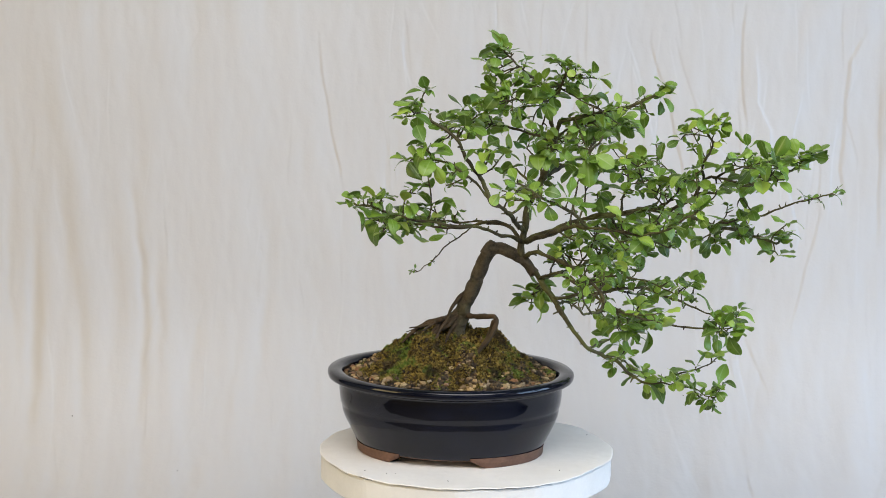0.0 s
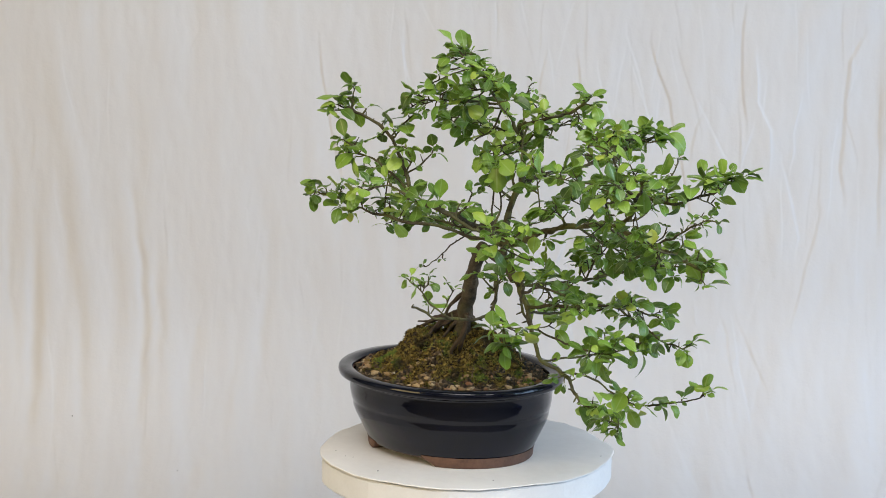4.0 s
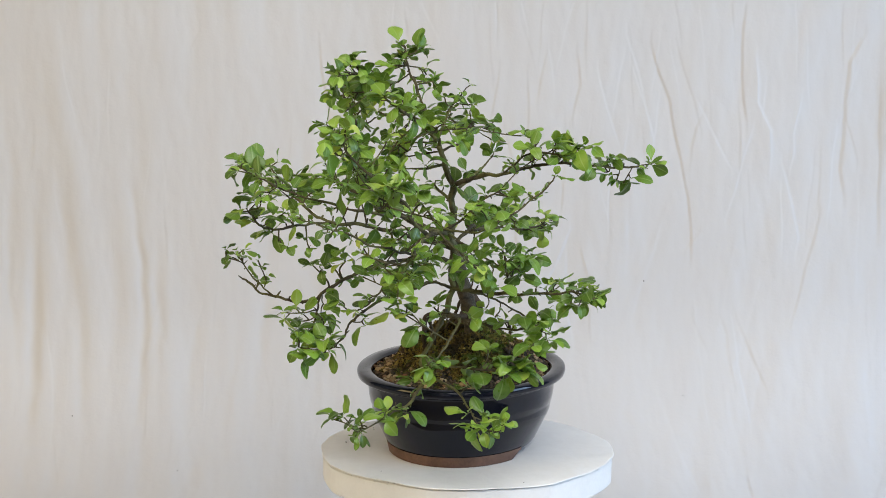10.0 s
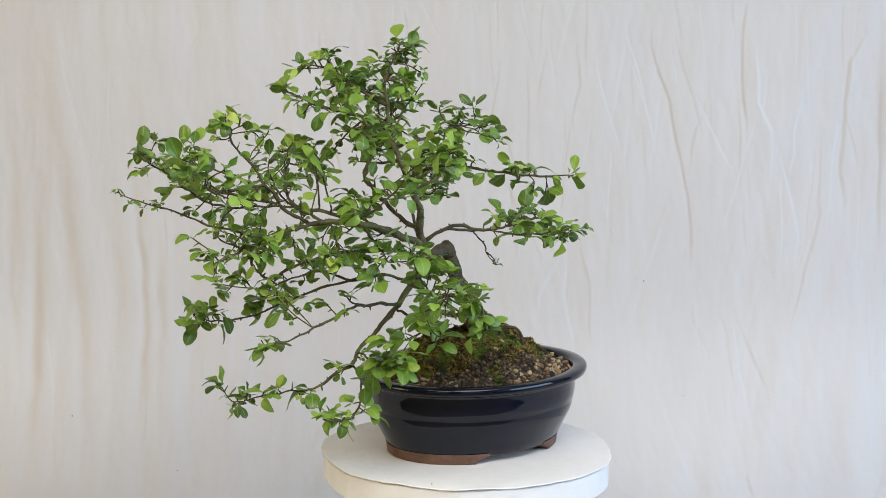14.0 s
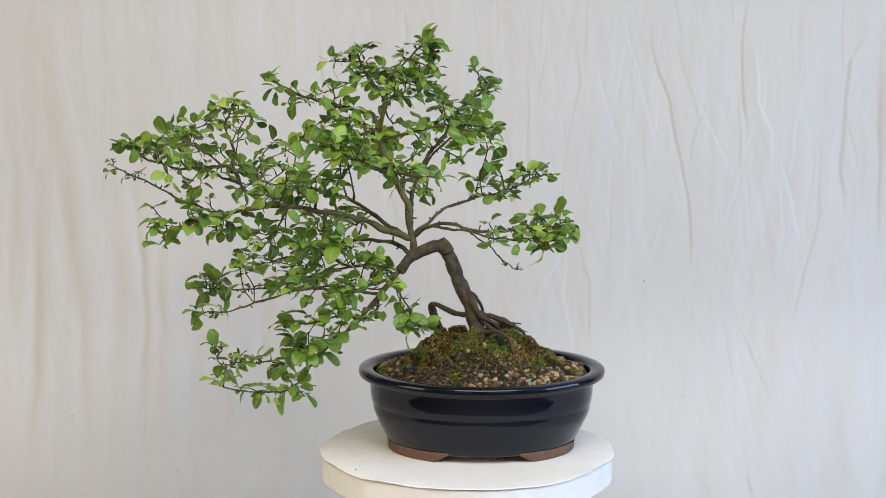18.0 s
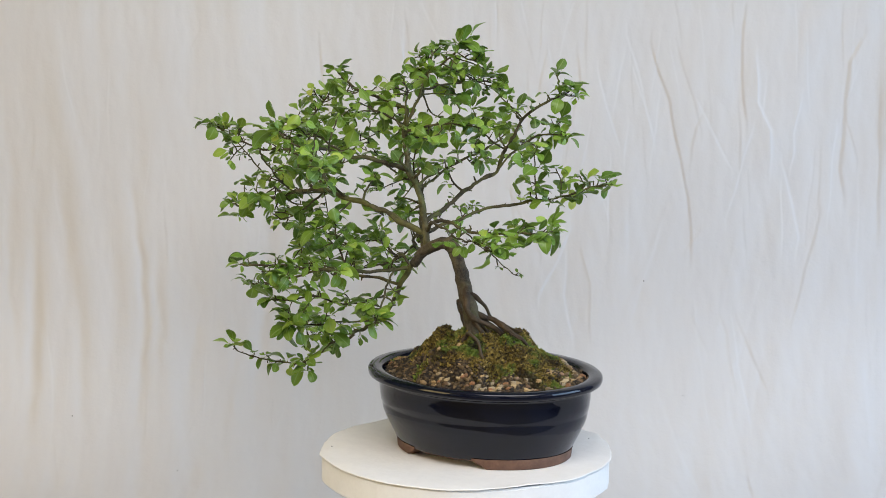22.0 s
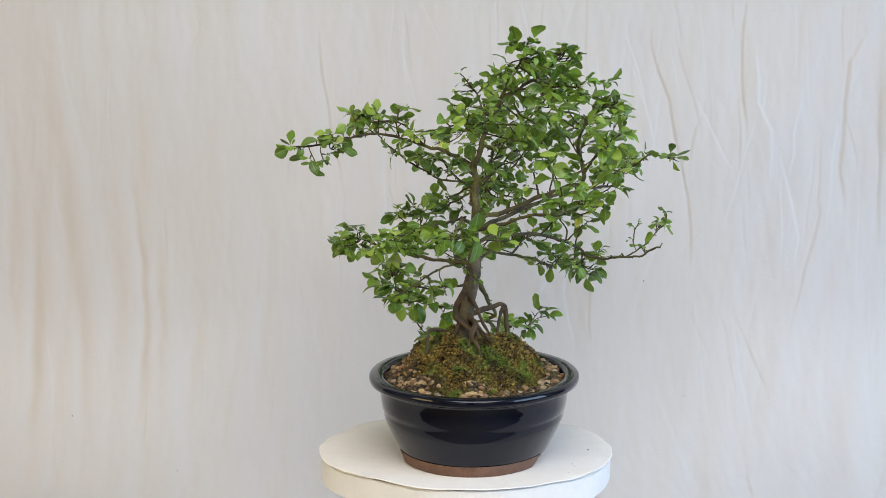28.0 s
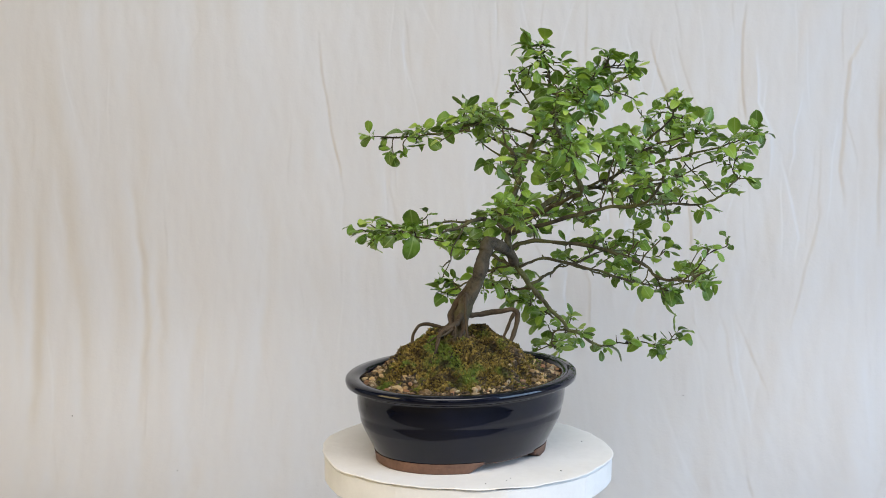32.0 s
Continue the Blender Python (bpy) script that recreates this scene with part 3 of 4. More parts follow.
def sector(x, y, middle, half):
    """1 in a sector of the pot round an angle in degrees, fading to 0 at its sides."""
    off = abs((math.degrees(math.atan2(y, x)) - middle + 180) % 360 - 180)
    return max(0.0, min(1.0, (half - off) / 12 + 0.5))


def moss_share(x, y):
    """How mossy the mound is at a place (0: bare). One side of the mound is gravel, one dark soil."""
    e = math.hypot((x - 0.002) / 0.1145, (y - 0.002) / 0.094)
    reach = 0.90 - 0.17 * sector(x, y, 118, 36) - 0.15 * sector(x, y, 52, 28) - 0.10 * sector(x, y, -40, 25)
    return max(0.0, min(1.0, (reach - e + 0.26 * noise.noise((x * 30, y * 30, 9.0)) + 0.18 * noise.noise((x * 80, y * 80, 2.0))) * 7))


def build_soil():
    soil = new("potting_soil")
    tagged(soil, "mound of dark soil with olive moss and gravel in the pot", "soil")
    n, rings = 160, 60
    verts, faces = [(0, 0, soil_height(0, 0))], []
    for r in range(1, rings + 1):
        for i in range(n):
            w = 2 * math.pi * i / n
            x, y = 0.1143 * r / rings * math.cos(w), 0.0938 * r / rings * math.sin(w)
            verts.append((x, y, soil_height(x, y)))
    for i in range(n):
        faces.append((0, 1 + i, 1 + (i + 1) % n))
    for r in range(rings - 1):
        for i in range(n):
            j = (i + 1) % n
            a = 1 + r * n
            faces.append((a + i, a + n + i, a + n + j, a + j))
    part("mound", mesh_of("mound", verts, faces, SOIL), SOIL, soil, "dark crumbly soil mound")
    rng = random.Random(5)
    verts, faces = [], []
    made = 0
    while made < 34000:  # moss fronds, far too many to count
        x, y = rng.uniform(-0.112, 0.112), rng.uniform(-0.092, 0.092)
        if math.hypot(x / 0.112, y / 0.092) > 1 or rng.random() > moss_share(x, y):
            continue
        made += 1
        z = soil_height(x, y)
        tall = rng.uniform(0.0010, 0.0046) * (0.7 + 0.6 * noise.noise((x * 40, y * 40, 4)))
        w = rng.uniform(0, 6.283)
        d = Vector((math.cos(w), math.sin(w), 0)) * rng.uniform(0.0009, 0.0022)
        q = Vector((x, y, z - 0.001))
        tip = q + Vector((rng.uniform(-0.003, 0.003), rng.uniform(-0.003, 0.003), tall + 0.001))
        b = len(verts)
        mid = q.lerp(tip, 0.55)
        k = d.cross(Vector((0, 0, 1)))
        verts += [q - d * 0.5, q + d * 0.5, mid + d, tip, mid - d, mid + k]
        faces += [(b, b + 1, b + 2, b + 4), (b + 4, b + 2, b + 3), (b, b + 1, b + 5), (b + 5, b + 2, b + 3)]
    tagged(part("moss", mesh_of("moss", verts, faces, MOSS, False), MOSS, soil, "short olive green and brown moss"), kind="stuff")
    shapes = []
    for k in range(7):
        bm = bmesh.new()
        bmesh.ops.create_icosphere(bm, subdivisions=1, radius=1.0)
        for v in bm.verts:
            v.co *= 1 + 0.35 * noise.noise(v.co * 1.4 + Vector((k * 7.0, 0, 0)))
        bmesh.ops.scale(bm, vec=(1.0, 0.8, 0.62), verts=bm.verts)
        me = bpy.data.meshes.new("pebble")
        bm.to_mesh(me)
        bm.free()
        me.materials.append(STONE)
        shapes.append(me)
    made = 0
    while made < 300:
        x, y = rng.uniform(-0.113, 0.113), rng.uniform(-0.093, 0.093)
        e = math.hypot(x / 0.1125, y / 0.092)
        if e > 1 or rng.random() < moss_share(x, y) * 0.985 or rng.random() < 0.9 * sector(x, y, 50, 28) or rng.random() > 0.3 + e * e:
            continue
        made += 1
        r = rng.uniform(0.0018, 0.0040) * (1.15 if e > 0.8 else 0.9)
        ob = part("pebble", rng.choice(shapes), STONE, soil)
        ob.matrix_basis = Matrix.LocRotScale((x, y, soil_height(x, y) + r * 0.35), Euler((rng.uniform(-0.5, 0.5), rng.uniform(-0.5, 0.5), rng.uniform(0, 6.28))), (r * rng.uniform(0.9, 1.4), r * rng.uniform(0.8, 1.2), r))
    verts, faces = [], []
    ball = [v.co.copy() for v in shapes[0].vertices], [tuple(p.vertices) for p in shapes[0].polygons]
    made = 0
    while made < 4200:  # small stones and crumbs between the pebbles
        w, e = rng.uniform(0, 6.283), math.sqrt(rng.random())
        x, y = 0.1135 * e * math.cos(w), 0.0932 * e * math.sin(w)
        if rng.random() < moss_share(x, y) * 0.93:
            continue
        made += 1
        r = rng.uniform(0.0007, 0.0029)
        m = Matrix.LocRotScale((x, y, soil_height(x, y) + r * 0.3), Euler((rng.uniform(-1, 1), rng.uniform(-1, 1), rng.uniform(0, 6.28))), (r * rng.uniform(0.8, 1.4), r, r))
        b = len(verts)
        verts += [m @ q for q in ball[0]]
        faces += [tuple(k + b for k in f) for f in ball[1]]
    tagged(part("grit", mesh_of("grit", verts, faces, GRIT, False), GRIT, soil, "fine grit among the pebbles"), kind="stuff")
    return soil


SOIL_MOUND = build_soil()


# ---- the tree ----
def leaf_shape(k):
    """One round-tipped, slightly toothed leaf a unit long, folded and curled, with its stalk."""
    r = random.Random(40 + k)
    verts, faces, blade = [], [], []
    fold, droop, curl = r.uniform(0.1, 0.6), r.uniform(0.0, 0.6), r.uniform(0.0, 1.6)
    twist, wave = r.uniform(-0.4, 0.4), r.uniform(0.0, 0.04)
    wide, full = r.uniform(0.24, 0.35), r.uniform(1.1, 1.55)
    shares = (0.0, 0.08, 0.19, 0.32, 0.46, 0.60, 0.73, 0.84, 0.92, 0.97, 0.99, 1.0)
    for i, u in enumerate(shares):
        w = wide * max(0.02, math.sin(math.pi * min(1.0, u ** full))) ** (0.85 - 0.4 * u)
        bend = curl * u
        y = 0.16 + 0.84 * u * (1 - 0.10 * bend * bend)
        zc = -0.42 * bend * u
        for s in (-1.0, -0.55, 0.0, 0.55, 1.0):
            tooth = 1.0 + (0.012 * (1 if i % 2 else -1) if abs(s) == 1.0 else 0.0)
            x = s * w * tooth * (1 - 0.12 * fold)
            z = zc + w * (fold * abs(s) - droop * abs(s) ** 2.2) + twist * x * u * 0.6 + wave * math.sin(u * 11 + s * 2) * abs(s)
            verts.append((x, y - 0.03 * abs(s) * u, z))
            blade.append((s, u))
    for i in range(len(shares) - 1):
        for j in range(4):
            a = i * 5 + j
            faces.append((a, a + 1, a + 6, a + 5))
    b = len(verts)
    for y, z in ((0.0, -0.03), (0.09, -0.015), (0.18, 0.0)):
        verts += [(-0.013, y, z), (0.013, y, z), (0.0, y, z - 0.02)]
        blade += [(0.0, 0.0)] * 3
    for i in range(2):
        for a, c in ((0, 1), (1, 2), (2, 0)):
            faces.append((b + 3 * i + a, b + 3 * i + c, b + 3 * i + 3 + c, b + 3 * i + 3 + a))
    return veined(mesh_of("leaf", verts, faces, LEAF), [(*q, 0.0) for q in blade]), blade


def veined(me, blade):
    """Gives a leaf mesh its places across and along the blade, and its tuft, for veins and tint."""
    at = me.attributes.new("blade", "FLOAT_VECTOR", "POINT")
    at.data.foreach_set("vector", [c for q in blade for c in q])
    return me


LEAF_SHAPES = [leaf_shape(k) for k in range(24)]
LEAVES, BRANCHES = [], []
TREE = new("bonsai_tree")
tagged(TREE, "leafy crab apple bonsai with a bent trunk and exposed roots", "bonsai tree")
trng = random.Random(21)
CENTRE = Vector((0.09, -0.03, 0.24))


def rosette(q, out, n, size, young=0.0):
    """A tuft of leaves round the end of a spur."""
    out = out.normalized()
    side = out.orthogonal().normalized()
    other = out.cross(side)
    turn = trng.uniform(0, 6.283)
    tuft = trng.random() ** 1.5 * 0.46 + young * trng.random()
    for i in range(n):
        w = turn + 2.4 * i + trng.uniform(-0.4, 0.4)
        radial = math.cos(w) * side + math.sin(w) * other
        open_ = trng.uniform(0.55, 1.5)
        d = out * math.cos(open_) + radial * math.sin(open_)
        flat = trng.random() < 0.8
        d.z = 0.45 * d.z + trng.uniform(0.0, 0.45) if flat else d.z + trng.uniform(-0.5, 0.1)
        d.normalize()
        tilt = 0.34 if flat else 0.85
        up = Vector((trng.gauss(0, tilt), trng.gauss(0, tilt), 1.0)) + 0.3 * radial
        x = d.cross(up).normalized()
        z = x.cross(d)
        s = size * trng.choice((trng.uniform(0.32, 0.55), trng.uniform(0.5, 0.8), trng.uniform(0.85, 1.15), trng.uniform(1.05, 1.35))) * (1 - 0.5 * young)
        m = Matrix((x, d, z)).transposed().to_4x4()
        LEAVES.append((Matrix.Translation(q) @ m @ Matrix.Diagonal((s * trng.uniform(0.9, 1.12), s, s, 1.0)), len(BRANCHES), tuft))


def add_tube(store, pts, r0, r1, sides, per, wiggle, lumps, power=1.0):
    v, f, way = tube(pts, r0, r1, sides, per, wiggle, trng.uniform(0, 50), lumps, power)
    b = len(store[0])
    store[0].extend(v)
    store[1].extend(tuple(i + b for i in face) for face in f)
    return way


def spur(store, q, d, length, n, size, r=0.0009, young=0.0):
    """A short leafy spur on a twig."""
    d = d.normalized()
    mid = q + d * length * 0.5 + Vector((trng.uniform(-1, 1), trng.uniform(-1, 1), trng.uniform(-0.3, 1))) * length * 0.12
    end = q + d * length
    add_tube(store, [q, mid, end], r, r * 0.6, 5, 2, 0, 0.2)
    rosette(end, (end - mid), n, size, young)


def limb(points, r0, r1, tips=(), bare=0.35, gap=10.0, size=22.0, wiggle=2.8, power=0.8, sides=8, material=None, label="", ends=True, young=0.0):
    """A branch through points in millimetres, with leafy twigs out to the tips."""
    store = ([], [])
    pts = [Vector(p) / 1000 for p in points]
    last = pts[-1] - pts[-2]
    pts[-1] = pts[-1] - last.normalized() * min(0.008, last.length * 0.6)
    if material is None:
        r0 *= 0.76
    way = add_tube(store, pts, r0 / 1000, r1 / 1000, sides, 7, wiggle / 1000, 0.45, power)
    size *= 0.00097
    gap *= 1.22

    def clothe(path, start, ends):
        """Spurs along a twig, from a share of its length on."""
        run, want = 0.0, trng.uniform(0.3, 0.9) * gap / 1000
        for i in range(1, len(path)):
            q, u = path[i]
            step = q - path[i - 1][0]
            run += step.length
            if u < start or run < want or step.length < 1e-6:
                continue
            run, want = 0.0, gap / 1000 * trng.uniform(0.6, 1.5)
            d = step.normalized()
            aside = Vector((trng.gauss(0, 1), trng.gauss(0, 1), trng.gauss(0.35, 0.7)))
            aside -= aside.dot(d) * d
            if trng.random() < 0.22:  # a bare thorn
                add_tube(store, [q, q + (aside.normalized() + d * 0.4) * trng.uniform(0.003, 0.009)], 0.0008, 0.0003, 4, 2, 0, 0)
                continue
            spur(store, q, aside.normalized() + d * 0.5, trng.uniform(0.003, 0.012), trng.choice((3, 3, 4, 4, 5)), size * trng.uniform(0.7, 1.05), young=young)
        if ends:
            rosette(path[-1][0], path[-1][0] - path[-2][0], trng.choice((4, 4, 5)), size * 0.85, 0.16 + young)

    clothe(way, bare, ends)
    run = 0.0
    for i in range(4, len(way)):  # knobs and short dead spurs along the bare wood
        q, u = way[i]
        step = q - way[i - 1][0]
        run += step.length
        if run > 0.009 and trng.random() < 0.6:
            run = 0.0
            aside = Vector((trng.gauss(0, 1), trng.gauss(0, 1), trng.gauss(0.3, 0.8)))
            aside = (aside - aside.dot(step) / max(step.length_squared, 1e-9) * step).normalized()
            rr = (r0 + (r1 - r0) * u ** power) / 1000
            out = rr + trng.choice((0.0012, 0.002, 0.0035, 0.006))
            add_tube(store, [q, q + aside * out * 0.6, q + aside * out], min(0.0013, rr * 0.8), 0.0006, 5, 2, 0, 0.3)
    for tip in tips:
        tip = Vector(tip) / 1000
        start, u = min(way, key=lambda w: (w[0] - tip).length + 0.03 * w[1])
        ln = (tip - start).length
        tip = start.lerp(tip, max(0.35, 1 - 0.008 / max(ln, 0.001)))
        mid = start.lerp(tip, 0.5) + Vector((trng.uniform(-1, 1), trng.uniform(-1, 1), trng.uniform(-0.8, 0.4))) * ln * 0.12
        rr = (r0 + (r1 - r0) * u ** power) / 1000
        twig = add_tube(store, [start, mid, tip], min(rr * 0.6, 0.0022), 0.0007, 6, 6, 0.0011, 0.2)
        clothe(twig, 0.35 if ln > 0.03 else 0.6, True)
    BRANCHES.append(part("branch", mesh_of("branch", store[0], store[1], material or TWIG), TWIG, TREE, label))


# the trunk: out of the mound, a sharp bend at the old cut, then down to the right
v, f, _ = tube([(-0.014, 0.007, 0.108), (-0.008, 0.004, 0.140), (0.002, -0.002, 0.170), (0.012, -0.008, 0.194), (0.020, -0.009, 0.212), (0.030, -0.010, 0.2215), (0.046, -0.012, 0.2175), (0.060, -0.014, 0.208), (0.071, -0.015, 0.196)], 0.0092, 0.0054, 18, 8, 0.0014, 3.0, 0.24, 0.8)
part("trunk", mesh_of("trunk", v, f, BARK), BARK, TREE, "bent grey-brown trunk with rough bark")
v, f, _ = tube([(0.020, -0.009, 0.215), (0.025, -0.009, 0.2245), (0.0275, -0.009, 0.2290)], 0.0075, 0.0050, 12, 4, 0, 1.0, 0.3)
part("cut_stub", mesh_of("cut_stub", v, f, BARK), BARK, TREE, "old cut at the trunk's bend")


def root(points, r0, r1):
    v, f, _ = tube([Vector(p) / 1000 for p in points], r0 / 1000, r1 / 1000, 9, 7, 0.0016, trng.uniform(0, 9), 0.4)
    part("root", mesh_of("root", v, f, ROOT), ROOT, TREE, "exposed brown root gripping the mound")


root([(-6, 2, 152), (-18, -2, 147), (-30, -5, 144), (-48, 1, 136), (-60, -2, 128), (-70, -6, 118)], 4.0, 1.2)
root([(-8, 2, 150), (-22, -10, 138), (-36, -14, 128), (-46, -20, 114)], 2.9, 1.1)
root([(-10, 8, 146), (-22, 13, 135), (-34, 22, 126), (-44, 28, 112)], 2.9, 1.2)
root([(-12, -2, 140), (-20, -10, 128), (-26, -18, 112)], 2.4, 1.1)
root([(-30, -4, 142), (-46, -6, 136), (-62, -6, 134)], 1.6, 0.7)
root([(-2, 0, 150), (6, -6, 147), (14, -16, 149), (22, -30, 153), (30, -42, 153), (31, -46, 146), (24, -46, 134), (14, -46, 122), (10, -45, 112)], 3.4, 2.2)
root([(28, -42, 150), (24, -38, 138), (18, -36, 126), (14, -34, 114)], 2.2, 1.5)
root([(-14, 22, 134), (-8, 30, 126), (2, 34, 118), (8, 36, 108)], 1.8, 0.9)
root([(-34, -6, 142), (-44, -14, 134), (-54, -18, 126), (-60, -22, 116)], 1.5, 0.7)
root([(-40, -2, 138), (-54, 4, 132), (-66, 6, 128)], 1.3, 0.5)
root([(-8, 16, 128), (-14, 30, 134), (-22, 42, 136), (-32, 46, 130), (-40, 47, 112)], 2.4, 1.6)

root([(2, -1, 178), (-2, 7, 167), (-5, 13, 156), (-13, 12, 147), (-24, 4, 140), (-34, -6, 132), (-42, -14, 120)], 4.4, 2.4)
root([(-3, 0, 172), (-17, -9, 157), (-22, -14, 145), (-28, -20, 136), (-34, -26, 124)], 2.4, 1.6)
root([(-9, 22, 130), (-16, 26, 122), (-26, 30, 114), (-31, 33, 106)], 2.0, 1.1)

# the upright stem and the crown
limb([(55, -13, 212), (58, -17, 236), (64, -17, 270), (80, -16, 300), (86, -24, 322), (92, -32, 348)], 3.9, 2.8, [(40, -40, 300), (110, -70, 318), (60, 30, 330), (45, 10, 310)], bare=0.6, gap=20, material=LIMB, sides=12)
limb([(92, -32, 346), (98, -46, 362), (128, -52, 370), (162, -60, 378), (186, -70, 388), (205, -82, 401)], 3.6, 1.0, [(127, -63, 372), (125, -86, 326), (185, -72, 366), (154, -96, 381), (170, -40, 372), (130, -80, 392), (205, -80, 404)], bare=0.3)
limb([(90, -32, 344), (82, -44, 372), (74, -54, 398), (56, -62, 414), (42, -66, 428), (30, -67, 444)], 2.8, 0.8, [(21, -64, 424), (42, -72, 377), (29, -115, 402), (29, -96, 389), (40, -46, 437), (15, -69, 412), (53, -88, 420), (20, -40, 405), (62, -30, 405)], bare=0.3)
limb([(79, -49, 383), (64, -92, 388), (42, -116, 388), (22, -126, 388)], 1.9, 0.7, [(33, -132, 376), (15, -112, 384), (20, -130, 398), (44, -120, 370), (10, -124, 376), (38, -104, 400)], bare=0.35)
limb([(80, -46, 376), (88, -80, 392), (96, -104, 410), (99, -117, 428)], 2.6, 0.9, [(88, -106, 415), (140, -126, 375), (61, -116, 403), (60, -120, 364), (62, -85, 341), (118, -130, 416), (80, -125, 390), (133, -134, 412), (70, -110, 402), (110, -95, 400), (85, -120, 432)], bare=0.25, gap=11)
limb([(91, -32, 346), (82, -16, 378), (79, 6, 407)], 1.7, 0.6, [(86, -29, 395), (95, 0, 392), (65, -10, 385), (88, 12, 380)], bare=0.45, size=13)
limb([(88, -28, 334), (70, -6, 344), (30, 2, 352), (-4, 2, 352), (-34, 6, 350)], 2.2, 0.7, [(-29, -3, 349), (71, -72, 325), (19, -11, 349), (-13, 1, 368), (18, 63, 342), (10, 30, 345), (-10, -30, 362), (20, -30, 370), (-20, 30, 330)], bare=0.3)
limb([(90, -30, 340), (104, -30, 352), (130, -32, 360), (150, -20, 372)], 2.2, 0.8, [(131, 10, 362), (165, -10, 350), (140, -60, 350)], bare=0.3)

# the front branch that kinks up to the left
limb([(59, -16, 240), (52, -48, 254), (42, -82, 268), (32, -108, 280), (24, -127, 288), (16, -126, 306), (1, -118, 326), (-12, -120, 348), (-28, -124, 362), (-46, -134, 373), (-58, -142, 383)], 3.8, 1.3, [(14, -103, 379), (6, -136, 362), (41, -110, 339), (25, -137, 345), (-29, -119, 345), (66, -78, 300), (-60, -158, 383), (-48, -130, 394), (-8, -92, 363), (-42, -136, 406), (-70, -150, 372)], bare=0.72)
limb([(22, -126, 290), (-4, -134, 318), (-30, -140, 330), (-62, -139, 333)], 2.0, 0.8, [(-51, -160, 352), (-36, -157, 330), (-46, -143, 349), (-28, -110, 300), (-20, -150, 312)], bare=0.3)
limb([(57, -15, 231), (36, -44, 242), (8, -70, 254), (-24, -92, 260), (-62, -97, 266), (-98, -105, 280), (-122, -114, 284)], 3.0, 0.9, [(-55, -108, 305), (-99, -99, 275), (-114, -134, 280), (-83, -108, 299), (-95, -108, 292), (-27, -79, 270), (-65, -72, 263), (-34, -92, 286), (-75, -118, 262), (-42, -79, 323)], bare=0.4)

# the branch level with the bend, and its drooping end
limb([(57, -15, 233), (42, 2, 246), (20, 6, 248), (-2, 12, 242), (-26, 18, 240), (-52, 20, 242), (-80, 21, 244), (-110, 30, 248)], 3.2, 0.9, [(-70, 28, 243), (-39, 44, 246), (-73, 50, 232), (-90, -38, 241), (-85, 10, 232), (-100, 38, 240), (-60, 0, 250), (-105, 5, 252), (-65, 40, 236)], bare=0.55)
limb([(6, 10, 243), (-18, 4, 226), (-40, -2, 206), (-64, -4, 190)], 1.2, 0.5, bare=0.55, gap=16, size=8)
limb([(40, 4, 246), (8, 36, 244), (-22, 66, 240), (-50, 88, 243)], 2.0, 0.8, [(-83, 68, 228), (-60, 78, 236), (-30, 90, 235), (-20, 50, 255), (-78, 84, 238)], bare=0.45)

# the back branch
limb([(78, -16, 298), (90, -4, 306), (106, 14, 312), (124, 30, 316), (134, 56, 322), (140, 82, 328), (128, 118, 326), (102, 154, 320), (74, 191, 322)], 3.6, 0.8, [(94, 135, 312), (131, 87, 357), (110, 51, 329), (161, 115, 341), (172, 117, 352), (121, 66, 366), (110, 140, 338), (68, 192, 322), (90, 170, 318), (86, 150, 300), (78, 156, 296)], bare=0.5)
limb([(128, 36, 317), (150, 60, 338), (164, 98, 342), (172, 116, 350)], 1.8, 0.7, [(146, 72, 339), (155, 90, 350), (185, 90, 340), (160, 60, 352)], bare=0.4)

# the main right limb and what it carries
limb([(57, -15, 230), (84, -16, 240), (112, -18, 252), (150, -22, 262), (190, -28, 267), (220, -41, 266), (254, -50, 255), (306, -58, 243), (330, -60, 236)], 4.2, 1.2, [(133, -50, 291), (235, -65, 259), (118, -35, 239), (323, -61, 248), (314, -64, 220), (265, -44, 232), (254, -72, 233), (243, -87, 238), (280, -23, 251), (329, -89, 267), (284, -104, 263), (292, -40, 268)], bare=0.45, sides=12, material=LIMB)
limb([(210, -38, 267), (232, -50, 284), (250, -64, 307), (284, -83, 303), (312, -74, 308), (334, -66, 316), (356, -66, 336)], 2.8, 0.9, [(312, -47, 334), (311, -21, 293), (236, -37, 315), (274, -67, 301), (353, -76, 338), (366, -58, 333), (335, -60, 334), (300, -100, 318), (340, -85, 322)], bare=0.25)
limb([(244, -60, 300), (238, -84, 322), (244, -108, 344), (236, -122, 364), (230, -126, 374)], 2.0, 0.8, [(216, -107, 365), (221, -88, 344), (251, -130, 346), (236, -123, 362), (251, -128, 366), (223, -73, 365), (254, -112, 378), (210, -105, 355)], bare=0.2, gap=10, young=0.25)
limb([(252, -64, 306), (268, -92, 318), (286, -118, 328), (292, -122, 341)], 1.8, 0.8, [(272, -125, 341), (292, -131, 329), (288, -147, 333), (310, -110, 330), (275, -135, 350)], bare=0.3, gap=11)
limb([(236, -56, 288), (270, -110, 300), (292, -160, 318), (300, -196, 335)], 2.0, 0.7, [(287, -126, 275), (303, -185, 312), (260, -170, 310), (270, -190, 328), (244, -218, 338)], bare=0.35)
limb([(258, -52, 256), (296, -84, 270), (330, -108, 286), (354, -126, 296), (372, -140, 305)], 1.8, 0.6, [(273, -42, 280), (276, -79, 241), (362, -156, 306), (340, -130, 296), (350, -110, 290)], bare=0.4, size=11, gap=12)
